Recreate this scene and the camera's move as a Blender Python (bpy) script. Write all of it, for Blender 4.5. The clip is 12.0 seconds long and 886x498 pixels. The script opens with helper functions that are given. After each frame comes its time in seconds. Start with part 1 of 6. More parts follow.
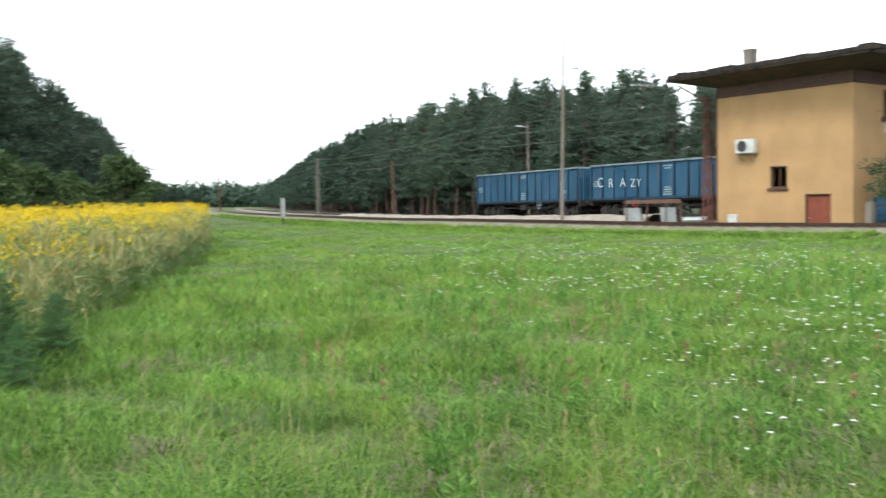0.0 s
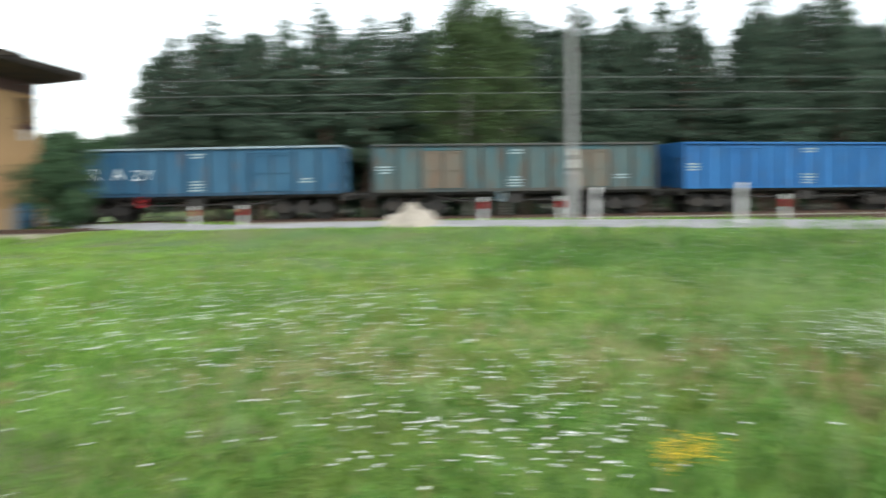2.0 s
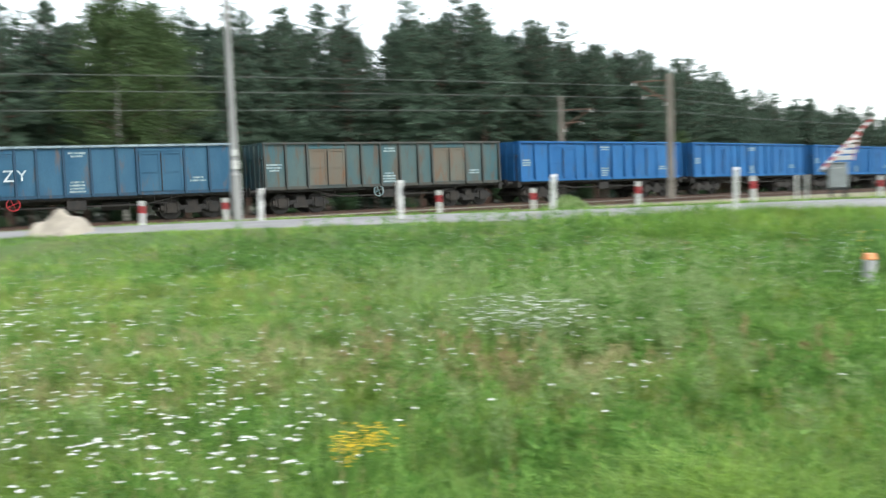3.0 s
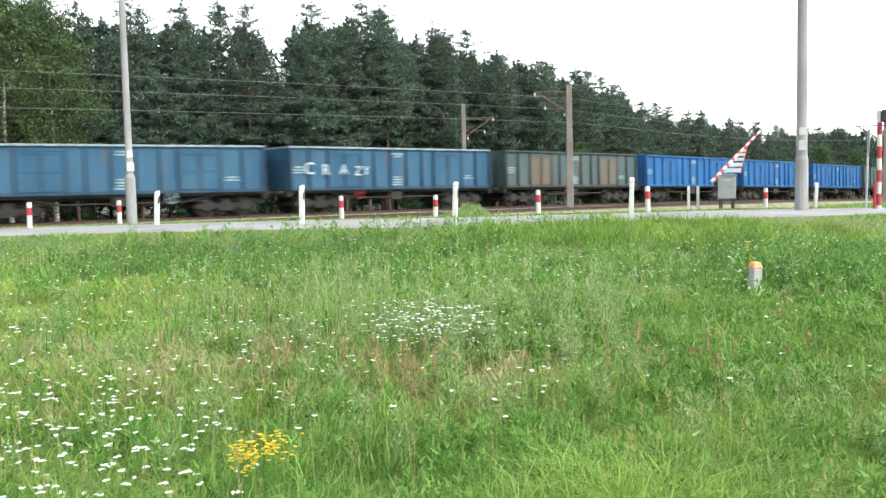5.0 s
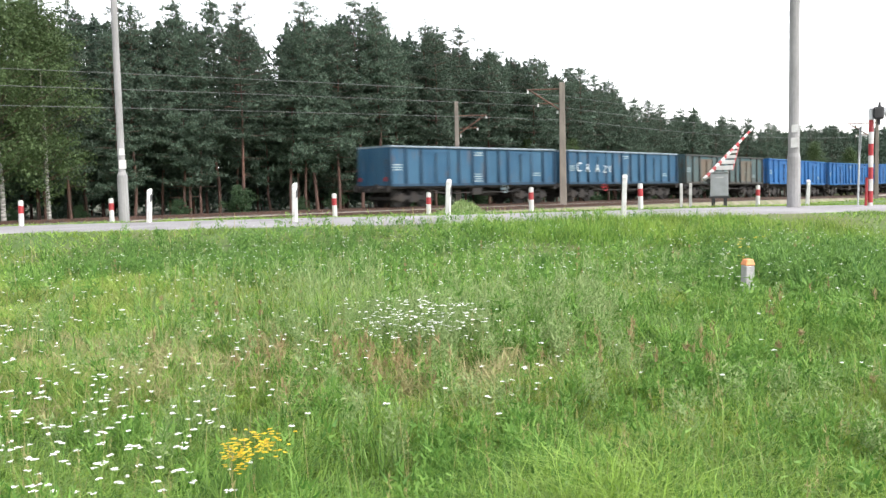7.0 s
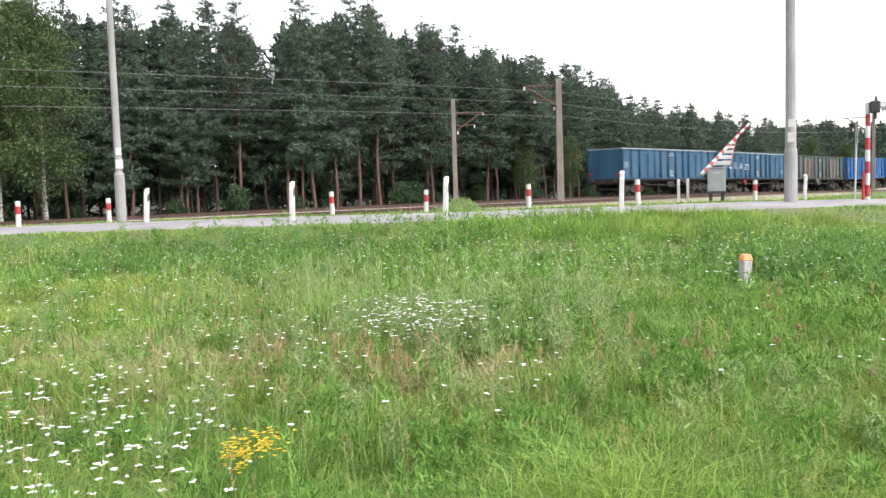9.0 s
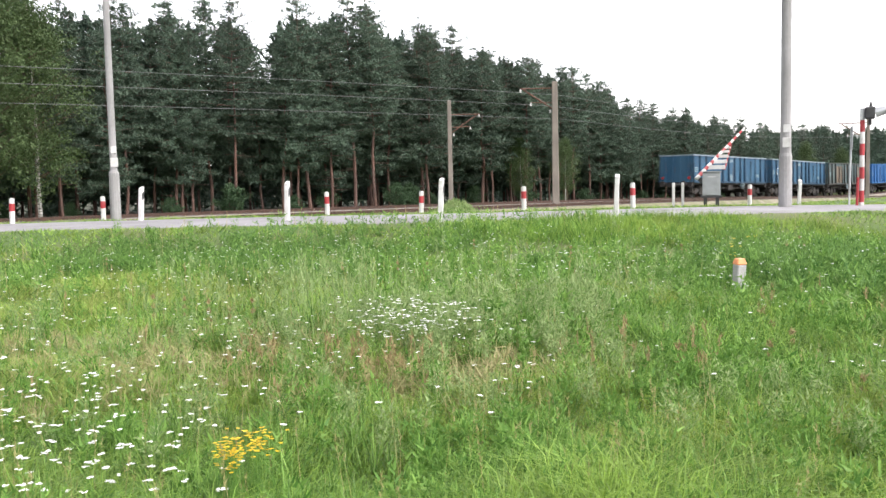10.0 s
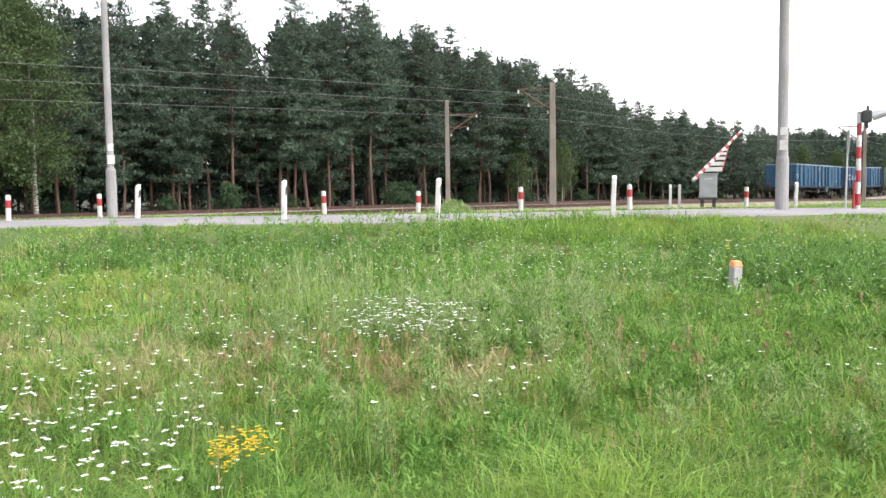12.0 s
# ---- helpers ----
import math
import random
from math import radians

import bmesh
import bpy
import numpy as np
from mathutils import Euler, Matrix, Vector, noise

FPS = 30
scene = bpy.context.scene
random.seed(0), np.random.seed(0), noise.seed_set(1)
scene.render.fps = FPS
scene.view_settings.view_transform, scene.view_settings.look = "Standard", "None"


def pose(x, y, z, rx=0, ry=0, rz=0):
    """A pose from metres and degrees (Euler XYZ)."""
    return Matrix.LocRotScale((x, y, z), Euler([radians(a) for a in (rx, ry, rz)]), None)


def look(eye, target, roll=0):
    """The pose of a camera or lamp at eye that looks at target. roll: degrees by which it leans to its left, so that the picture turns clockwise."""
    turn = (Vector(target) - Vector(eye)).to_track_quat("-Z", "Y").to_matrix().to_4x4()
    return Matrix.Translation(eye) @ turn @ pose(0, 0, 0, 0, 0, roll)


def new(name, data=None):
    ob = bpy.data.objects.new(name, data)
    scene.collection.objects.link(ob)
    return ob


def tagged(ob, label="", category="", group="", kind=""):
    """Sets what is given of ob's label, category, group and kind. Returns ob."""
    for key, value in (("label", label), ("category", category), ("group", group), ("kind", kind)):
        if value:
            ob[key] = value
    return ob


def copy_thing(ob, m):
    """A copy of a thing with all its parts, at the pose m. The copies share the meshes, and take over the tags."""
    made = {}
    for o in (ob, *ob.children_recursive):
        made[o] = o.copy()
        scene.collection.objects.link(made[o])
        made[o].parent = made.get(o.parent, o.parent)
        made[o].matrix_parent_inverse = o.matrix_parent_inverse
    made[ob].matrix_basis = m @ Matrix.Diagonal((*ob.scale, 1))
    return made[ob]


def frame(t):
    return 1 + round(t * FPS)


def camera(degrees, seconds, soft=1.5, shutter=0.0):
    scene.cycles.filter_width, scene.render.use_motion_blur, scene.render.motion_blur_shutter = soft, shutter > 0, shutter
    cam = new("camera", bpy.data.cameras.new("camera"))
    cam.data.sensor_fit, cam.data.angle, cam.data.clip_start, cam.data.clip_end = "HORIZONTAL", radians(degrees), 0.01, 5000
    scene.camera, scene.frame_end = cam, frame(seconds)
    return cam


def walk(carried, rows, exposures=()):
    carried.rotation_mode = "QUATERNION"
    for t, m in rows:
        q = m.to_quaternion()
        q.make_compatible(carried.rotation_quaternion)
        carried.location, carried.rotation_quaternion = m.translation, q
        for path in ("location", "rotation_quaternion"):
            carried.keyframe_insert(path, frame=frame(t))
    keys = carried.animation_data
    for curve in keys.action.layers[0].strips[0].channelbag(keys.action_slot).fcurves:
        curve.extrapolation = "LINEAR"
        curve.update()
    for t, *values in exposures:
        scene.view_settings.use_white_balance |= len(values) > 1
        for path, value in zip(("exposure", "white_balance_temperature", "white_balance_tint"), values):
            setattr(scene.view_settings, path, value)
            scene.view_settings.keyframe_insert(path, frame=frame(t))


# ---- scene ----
SECONDS = 12.0
cam = camera(52.2, SECONDS, soft=1.45, shutter=0.9)
EYE = (0.0, 0.0, 1.5)
ROWS = [
    (0.0, -9.85, -3.2, 1.2), (0.1, -10.6, -3.22, 1.3), (0.2, -11.7, -3.27, 1.5), (0.3, -12.9, -3.33, 1.75), (0.5, -17.41, -3.44, 2.31), (1.0, -30.16, -4.47, 2.03), (1.5, -43.54, -3.81, 0.31),
    (1.7, -49.86, -3.81, 0.37), (2.0, -60.61, -3.78, 0.92), (2.5, -73.0, -3.7, 2.79), (3.0, -81.58, -4.33, 2.2),
    (3.5, -86.05, -4.35, 1.78), (5.5, -87.75, -4.11, 1.29), (6.0, -87.66, -4.24, 1.32), (6.5, -87.88, -4.33, 1.32),
    (7.0, -88.16, -4.28, 1.35), (9.0, -88.33, -4.45, 1.79), (9.5, -88.47, -4.43, 1.65), (10.0, -88.62, -4.37, 1.21),
    (10.5, -88.73, -4.33, 1.14), (11.0, -88.78, -4.33, 0.65), (11.5, -88.86, -4.35, 0.76), (12.0, -88.8, -4.37, 0.77),
]
walk(cam, [(t, pose(*EYE, 90 + pitch, roll, yaw)) for t, yaw, pitch, roll in ROWS],
     exposures=[(0.0, 1.36, 6300, 4), (1.5, 1.38, 6300, 4), (2.5, 1.38, 6300, 4), (3.0, 1.53, 6300, 4), (3.5, 1.69, 6350, 4), (5.5, 1.86, 6450, 8), (7.0, 1.83, 6550, 12), (9.0, 1.8, 6600, 15), (12.0, 1.8, 6600, 15)])

# ---------------------------------------------------------------- light
SUN_EL, SUN_AZ = 48.0, 215.0  # degrees; azimuth clockwise from +y
world = bpy.data.worlds.new("overcast_sky")
scene.world = world
world.use_nodes = True
wn = world.node_tree
sky = wn.nodes.new("ShaderNodeTexSky")
sky.sky_type, sky.sun_disc = "NISHITA", False
sky.sun_elevation, sky.sun_rotation = radians(SUN_EL), radians(SUN_AZ)
sky.air_density, sky.dust_density, sky.ozone_density = 1.0, 1.5, 1.0
pale = wn.nodes.new("ShaderNodeHueSaturation")
pale.inputs["Saturation"].default_value = 0.2
wn.links.new(sky.outputs["Color"], pale.inputs["Color"])
wn.links.new(pale.outputs["Color"], wn.nodes["Background"].inputs["Color"])
wn.nodes["Background"].inputs["Strength"].default_value = 0.15
sun = new("sun", bpy.data.lights.new("sun", "SUN"))
sun.data.energy, sun.data.angle, sun.data.color = 1.0, radians(14), (1.0, 0.96, 0.9)
sa, se = radians(SUN_AZ), radians(SUN_EL)
sun.matrix_world = look((math.sin(sa) * math.cos(se) * 50, math.cos(sa) * math.cos(se) * 50, math.sin(se) * 50), (0, 0, 0))


# ---------------------------------------------------------------- materials
def mat(name, col, col2=None, rough=0.8, scale=4.0, fine=60.0, bump=0.2, metal=0.0, stretch=(1, 1, 1), spread=0.0):
    """Two-scale varied surface: broad stains between two colours, fine grain and relief."""
    m = bpy.data.materials.new(name)
    m.use_nodes = True
    nt = m.node_tree
    N, L = nt.nodes, nt.links
    b = N["Principled BSDF"]
    b.inputs["Roughness"].default_value, b.inputs["Metallic"].default_value = rough, metal
    col2 = col2 or tuple(c * 0.7 for c in col)
    tc = N.new("ShaderNodeTexCoord")
    mp = N.new("ShaderNodeMapping")
    mp.inputs["Scale"].default_value = stretch
    L.new(tc.outputs["Object"], mp.inputs["Vector"])
    n1, n2 = N.new("ShaderNodeTexNoise"), N.new("ShaderNodeTexNoise")
    n1.inputs["Scale"].default_value, n1.inputs["Detail"].default_value = scale, 6
    n2.inputs["Scale"].default_value, n2.inputs["Detail"].default_value = fine, 3
    L.new(mp.outputs["Vector"], n1.inputs["Vector"])
    L.new(mp.outputs["Vector"], n2.inputs["Vector"])
    ramp = N.new("ShaderNodeMapRange")
    ramp.inputs["From Min"].default_value, ramp.inputs["From Max"].default_value = 0.36, 0.64
    L.new(n1.outputs["Fac"], ramp.inputs["Value"])
    mx = N.new("ShaderNodeMix")
    mx.data_type = "RGBA"
    mx.inputs["A"].default_value, mx.inputs["B"].default_value = (*col, 1), (*col2, 1)
    L.new(ramp.outputs["Result"], mx.inputs["Factor"])
    g = N.new("ShaderNodeMapRange")
    g.inputs["To Min"].default_value, g.inputs["To Max"].default_value = 0.78, 1.2
    L.new(n2.outputs["Fac"], g.inputs["Value"])
    hs = N.new("ShaderNodeHueSaturation")
    L.new(mx.outputs["Result"], hs.inputs["Color"])
    if spread:
        oi = N.new("ShaderNodeObjectInfo")
        r = N.new("ShaderNodeMapRange")
        r.inputs["To Min"].default_value, r.inputs["To Max"].default_value = 1 - spread, 1 + spread
        L.new(oi.outputs["Random"], r.inputs["Value"])
        mu = N.new("ShaderNodeMath")
        mu.operation = "MULTIPLY"
        L.new(r.outputs["Result"], mu.inputs[0])
        L.new(g.outputs["Result"], mu.inputs[1])
        L.new(mu.outputs["Value"], hs.inputs["Value"])
    else:
        L.new(g.outputs["Result"], hs.inputs["Value"])
    L.new(hs.outputs["Color"], b.inputs["Base Color"])
    if bump:
        bp = N.new("ShaderNodeBump")
        bp.inputs["Strength"].default_value, bp.inputs["Distance"].default_value = bump, 0.02
        L.new(n2.outputs["Fac"], bp.inputs["Height"])
        L.new(bp.outputs["Normal"], b.inputs["Normal"])
    return m


def leafy(name, dark, light, patch=None, patch_scale=0.25, translucent=0.35, rough=0.55, random_tree=0.0, clumps=0.0):
    """Leaves or blades: colour varies leaf by leaf and, if asked, in patches over the ground."""
    m = bpy.data.materials.new(name)
    m.use_nodes = True
    nt = m.node_tree
    N, L = nt.nodes, nt.links
    b = N["Principled BSDF"]
    b.inputs["Roughness"].default_value = rough
    b.inputs["Specular IOR Level"].default_value = 0.25
    geo = N.new("ShaderNodeNewGeometry")
    mx = N.new("ShaderNodeMix")
    mx.data_type = "RGBA"
    mx.inputs["A"].default_value, mx.inputs["B"].default_value = (*dark, 1), (*light, 1)
    L.new(geo.outputs["Random Per Island"], mx.inputs["Factor"])
    out = mx.outputs["Result"]
    if patch:
        tc = N.new("ShaderNodeTexCoord")
        no = N.new("ShaderNodeTexNoise")
        no.inputs["Scale"].default_value, no.inputs["Detail"].default_value = patch_scale, 4
        L.new(tc.outputs["Object"], no.inputs["Vector"])
        mr = N.new("ShaderNodeMapRange")
        mr.inputs["From Min"].default_value, mr.inputs["From Max"].default_value = 0.45, 0.68
        mr.inputs["To Max"].default_value = 0.55
        L.new(no.outputs["Fac"], mr.inputs["Value"])
        m2 = N.new("ShaderNodeMix")
        m2.data_type = "RGBA"
        m2.inputs["B"].default_value = (*patch, 1)
        L.new(out, m2.inputs["A"])
        L.new(mr.outputs["Result"], m2.inputs["Factor"])
        out = m2.outputs["Result"]
    if clumps:
        tc2, n2 = N.new("ShaderNodeTexCoord"), N.new("ShaderNodeTexNoise")
        n2.inputs["Scale"].default_value, n2.inputs["Detail"].default_value = 0.9, 3
        L.new(tc2.outputs["Object"], n2.inputs["Vector"])
        r2 = N.new("ShaderNodeMapRange")
        r2.inputs["From Min"].default_value, r2.inputs["From Max"].default_value = 0.32, 0.68
        r2.inputs["To Min"].default_value, r2.inputs["To Max"].default_value = 1 - clumps, 1 + clumps
        L.new(n2.outputs["Fac"], r2.inputs["Value"])
        h2 = N.new("ShaderNodeHueSaturation")
        L.new(out, h2.inputs["Color"])
        L.new(r2.outputs["Result"], h2.inputs["Value"])
        out = h2.outputs["Color"]
    if random_tree:
        oi = N.new("ShaderNodeObjectInfo")
        r = N.new("ShaderNodeMapRange")
        r.inputs["To Min"].default_value, r.inputs["To Max"].default_value = 1 - random_tree, 1 + random_tree
        L.new(oi.outputs["Random"], r.inputs["Value"])
        hs = N.new("ShaderNodeHueSaturation")
        L.new(out, hs.inputs["Color"])
        L.new(r.outputs["Result"], hs.inputs["Value"])
        out = hs.outputs["Color"]
    L.new(out, b.inputs["Base Color"])
    if translucent:
        tr = N.new("ShaderNodeBsdfTranslucent")
        L.new(out, tr.inputs["Color"])
        sh = N.new("ShaderNodeMixShader")
        sh.inputs["Fac"].default_value = translucent
        L.new(b.outputs["BSDF"], sh.inputs[1])
        L.new(tr.outputs["BSDF"], sh.inputs[2])
        L.new(sh.outputs["Shader"], N["Material Output"].inputs["Surface"])
    return m


M_SOIL = mat("meadow_soil", (0.05, 0.1, 0.017), (0.085, 0.1, 0.028), 0.95, 0.35, 18, 0.5)
M_ASPHALT = mat("worn_asphalt", (0.235, 0.23, 0.235), (0.175, 0.17, 0.172), 0.9, 0.8, 70, 0.4)
M_BALLAST = mat("ballast_stone", (0.23, 0.205, 0.175), (0.14, 0.125, 0.1), 0.95, 1.5, 14, 0.9)
M_BALLAST_OLD = mat("overgrown_ballast", (0.2, 0.18, 0.13), (0.11, 0.125, 0.05), 0.95, 1.2, 14, 0.9)
M_RAIL = mat("rusty_rail", (0.085, 0.045, 0.03), (0.05, 0.032, 0.024), 0.6, 6, 40, 0.2, 0.4)
M_SLEEPER = mat("weathered_sleeper", (0.10, 0.088, 0.076), (0.065, 0.056, 0.05), 0.9, 3, 30, 0.4)
M_SAND = mat("pale_sand", (0.33, 0.29, 0.24), (0.23, 0.2, 0.165), 0.95, 2, 30, 0.7)
M_STUCCO = mat("ochre_render", (0.40, 0.246, 0.115), (0.325, 0.2, 0.095), 0.92, 0.7, 45, 0.35)
# ochre taken down to dark brown: the shade under the eaves is in this colour
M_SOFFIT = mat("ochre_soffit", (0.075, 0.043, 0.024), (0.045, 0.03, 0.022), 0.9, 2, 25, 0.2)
M_FASCIA = mat("tarred_roof_felt", (0.018, 0.016, 0.015), (0.045, 0.036, 0.03), 0.95, 3, 20, 0.5)
M_FASCIA.node_tree.nodes["Principled BSDF"].inputs["Specular IOR Level"].default_value = 0.1
M_DOOR = mat("red_brown_door_paint", (0.20, 0.05, 0.024), (0.15, 0.038, 0.02), 0.6, 5, 40, 0.15)
M_BROWN = mat("brown_frame_wood", (0.075, 0.035, 0.024), (0.05, 0.024, 0.017), 0.7, 6, 40, 0.2)
M_WHITE = mat("white_paint", (0.52, 0.52, 0.505), (0.38, 0.375, 0.355), 0.6, 3, 40, 0.1)
M_RED = mat("red_paint", (0.31, 0.018, 0.024), (0.23, 0.018, 0.02), 0.5, 4, 40, 0.1)
M_BLACK = mat("black_paint", (0.02, 0.02, 0.022), (0.035, 0.035, 0.035), 0.6, 4, 40, 0.1)
M_CONC = mat("pole_concrete", (0.26, 0.257, 0.255), (0.19, 0.187, 0.183), 0.9, 2, 30, 0.3, stretch=(1, 1, 0.3))
M_CONC_PALE = mat("pale_concrete", (0.33, 0.327, 0.32), (0.25, 0.247, 0.24), 0.9, 4, 40, 0.3)
M_CONC_OLD = mat("old_concrete", (0.19, 0.165, 0.14), (0.13, 0.112, 0.096), 0.9, 2, 30, 0.4, stretch=(1, 1, 0.3))
M_RUST = mat("rusty_steel", (0.13, 0.068, 0.045), (0.08, 0.045, 0.034), 0.8, 4, 30, 0.4)
M_REDLEAD = mat("red_lead_steel", (0.15, 0.052, 0.036), (0.10, 0.042, 0.032), 0.8, 4, 30, 0.3)
M_STEEL = mat("galvanised_steel", (0.42, 0.43, 0.44), (0.33, 0.34, 0.35), 0.45, 5, 40, 0.1, 0.6)
M_GREYBOX = mat("grey_cabinet_paint", (0.24, 0.255, 0.26), (0.19, 0.20, 0.205), 0.5, 4, 40, 0.1)
M_WIRE = mat("overhead_wire", (0.13, 0.135, 0.135), (0.09, 0.095, 0.095), 0.5, 8, 40, 0)
M_ORANGE = mat("orange_paint", (0.70, 0.27, 0.10), (0.58, 0.22, 0.09), 0.6, 4, 40, 0.1)
M_BARK = mat("pine_bark", (0.11, 0.058, 0.042), (0.06, 0.042, 0.036), 0.95, 2, 18, 0.8, stretch=(1, 1, 0.25))
M_BIRCHBARK = mat("birch_bark", (0.42, 0.40, 0.37), (0.07, 0.065, 0.06), 0.8, 5, 20, 0.3, stretch=(0.5, 0.5, 3))
M_NEEDLE = leafy("pine_needles", (0.032, 0.058, 0.039), (0.086, 0.126, 0.085), translucent=0.2, random_tree=0.22)
M_NEEDLE_FAR = leafy("far_pine_needles", (0.030, 0.058, 0.039), (0.062, 0.1, 0.066), translucent=0.12, random_tree=0.2)
M_BIRCH = leafy("birch_leaves", (0.04, 0.072, 0.024), (0.082, 0.122, 0.045), translucent=0.3)
M_BUSH = leafy("bush_leaves", (0.022, 0.052, 0.024), (0.055, 0.098, 0.042), translucent=0.2)
M_GRASS = leafy("meadow_grass", (0.04, 0.115, 0.016), (0.29, 0.455, 0.092), patch=(0.26, 0.31, 0.055), patch_scale=0.27, translucent=0.45, rough=0.42, clumps=0.28)
M_LAWN = leafy("bright_short_grass", (0.13, 0.27, 0.035), (0.30, 0.50, 0.10), patch=(0.30, 0.37, 0.07), patch_scale=0.16, translucent=0.45, rough=0.5, clumps=0.15)
M_YELLOWING = leafy("yellowing_grass", (0.17, 0.24, 0.05), (0.36, 0.40, 0.12), translucent=0.35, rough=0.5, clumps=0.2)
M_TUSSOCK = leafy("tussock_grass", (0.055, 0.145, 0.024), (0.24, 0.39, 0.085), translucent=0.4, rough=0.36, clumps=0.25)
M_STRAW = leafy("dry_grass_stems", (0.24, 0.23, 0.085), (0.38, 0.34, 0.16), translucent=0.2)
M_SORREL = leafy("sorrel_seed_heads", (0.21, 0.165, 0.075), (0.33, 0.26, 0.13), translucent=0.25)
M_HERB = leafy("pale_herb_leaves", (0.13, 0.22, 0.06), (0.30, 0.38, 0.17), translucent=0.35)
M_YOUNGPINE = leafy("young_pine_needles", (0.05, 0.12, 0.04), (0.13, 0.24, 0.09), translucent=0.25)
M_BANKWEED = leafy("bank_weed_leaves", (0.05, 0.13, 0.027), (0.175, 0.305, 0.075), translucent=0.4)
M_DRY = leafy("dry_matted_grass", (0.26, 0.25, 0.11), (0.42, 0.38, 0.2), translucent=0.3)
M_CLOVER = leafy("faded_clover_heads", (0.16, 0.14, 0.085), (0.30, 0.24, 0.20), translucent=0.2)
M_YARROW = leafy("white_flower_heads", (0.72, 0.72, 0.70), (0.86, 0.85, 0.84), translucent=0.15)
M_GOLD = leafy("yellow_flower_heads", (0.56, 0.38, 0.012), (0.76, 0.56, 0.03), translucent=0.2)
M_WEED = leafy("weed_leaves", (0.06, 0.16, 0.026), (0.2, 0.345, 0.075), translucent=0.4)
M_LITTER = mat("wood_floor_litter", (0.05, 0.045, 0.025), (0.03, 0.045, 0.018), 0.95, 0.8, 14, 0.6)
M_RIMPALE = mat("pale_worn_rim", (0.20, 0.25, 0.28), (0.12, 0.16, 0.19), 0.7, 3, 40, 0.2)
M_DARK = mat("dark_interior", (0.015, 0.014, 0.013), (0.02, 0.02, 0.02), 0.9, 3, 20, 0)


def wagon_paint(name, col, wear, rust, least=0.55):
    """Old wagon paint: faded panels, rust runs that follow the side downwards, chalky grain."""
    m = mat(name, col, wear, 0.65, 0.9, 35, 0.15, stretch=(1, 1, 0.45))
    m.node_tree.nodes["Principled BSDF"].inputs["Specular IOR Level"].default_value = 0.25
    nt = m.node_tree
    N, L = nt.nodes, nt.links
    b = N["Principled BSDF"]
    old = b.inputs["Base Color"].links[0].from_socket
    tc, mp, no = N.new("ShaderNodeTexCoord"), N.new("ShaderNodeMapping"), N.new("ShaderNodeTexNoise")
    mp.inputs["Scale"].default_value = (3.2, 3.2, 0.7)
    no.inputs["Scale"].default_value, no.inputs["Detail"].default_value = 1.3, 8
    L.new(tc.outputs["Object"], mp.inputs["Vector"])
    L.new(mp.outputs["Vector"], no.inputs["Vector"])
    mr = N.new("ShaderNodeMapRange")
    mr.inputs["From Min"].default_value, mr.inputs["From Max"].default_value = least, least + 0.17
    mr.inputs["To Max"].default_value = 0.85
    L.new(no.outputs["Fac"], mr.inputs["Value"])
    mx = N.new("ShaderNodeMix")
    mx.data_type = "RGBA"
    mx.inputs["B"].default_value = (*rust, 1)
    L.new(mr.outputs["Result"], mx.inputs["Factor"])
    L.new(old, mx.inputs["A"])
    L.new(mx.outputs["Result"], b.inputs["Base Color"])
    return m


M_TEAL = wagon_paint("faded_blue_wagon_paint", (0.017, 0.063, 0.117), (0.032, 0.088, 0.143), (0.10, 0.065, 0.05), 0.6)
M_GREEN = wagon_paint("faded_green_wagon_paint", (0.032, 0.078, 0.092), (0.062, 0.088, 0.086), (0.075, 0.055, 0.042), 0.52)
# ribs and sill beams: darker than the panel paint, with rust runs
M_GREENFRAME = wagon_paint("grimy_green_wagon_frame", (0.035, 0.045, 0.046), (0.055, 0.052, 0.046), (0.06, 0.042, 0.032), 0.5)
M_TEALFRAME = wagon_paint("grimy_blue_wagon_frame", (0.012, 0.038, 0.072), (0.022, 0.05, 0.084), (0.075, 0.05, 0.038), 0.55)
M_BLUE = wagon_paint("bright_blue_wagon_paint", (0.013, 0.078, 0.215), (0.02, 0.098, 0.245), (0.03, 0.065, 0.13))
M_RUSTDOOR = wagon_paint("rusted_wagon_door", (0.105, 0.083, 0.062), (0.09, 0.098, 0.085), (0.12, 0.062, 0.035), 0.53)
M_UNDER = mat("grimy_underframe", (0.013, 0.012, 0.012), (0.024, 0.019, 0.016), 0.9, 3, 20, 0.3)
M_WHEEL = mat("wheel_steel", (0.025, 0.022, 0.02), (0.018, 0.016, 0.015), 0.75, 4, 20, 0.1, 0.2)

gl = bpy.data.materials.new("window_glass")
gl.use_nodes = True
gb = gl.node_tree.nodes["Principled BSDF"]
gb.inputs["Base Color"].default_value = (0.8, 0.85, 0.85, 1)
gb.inputs["Roughness"].default_value, gb.inputs["Transmission Weight"].default_value = 0.05, 1.0
M_GLASS = gl


# ---------------------------------------------------------------- mesh helpers
def box(bm, x0, y0, z0, x1, y1, z1, m=None):
    vs = bmesh.ops.create_cube(bm, size=1, matrix=Matrix.LocRotScale(((x0 + x1) / 2, (y0 + y1) / 2, (z0 + z1) / 2), None, (x1 - x0, y1 - y0, z1 - z0)))["verts"]
    if m is not None:
        bmesh.ops.transform(bm, matrix=m, verts=vs)
    return vs


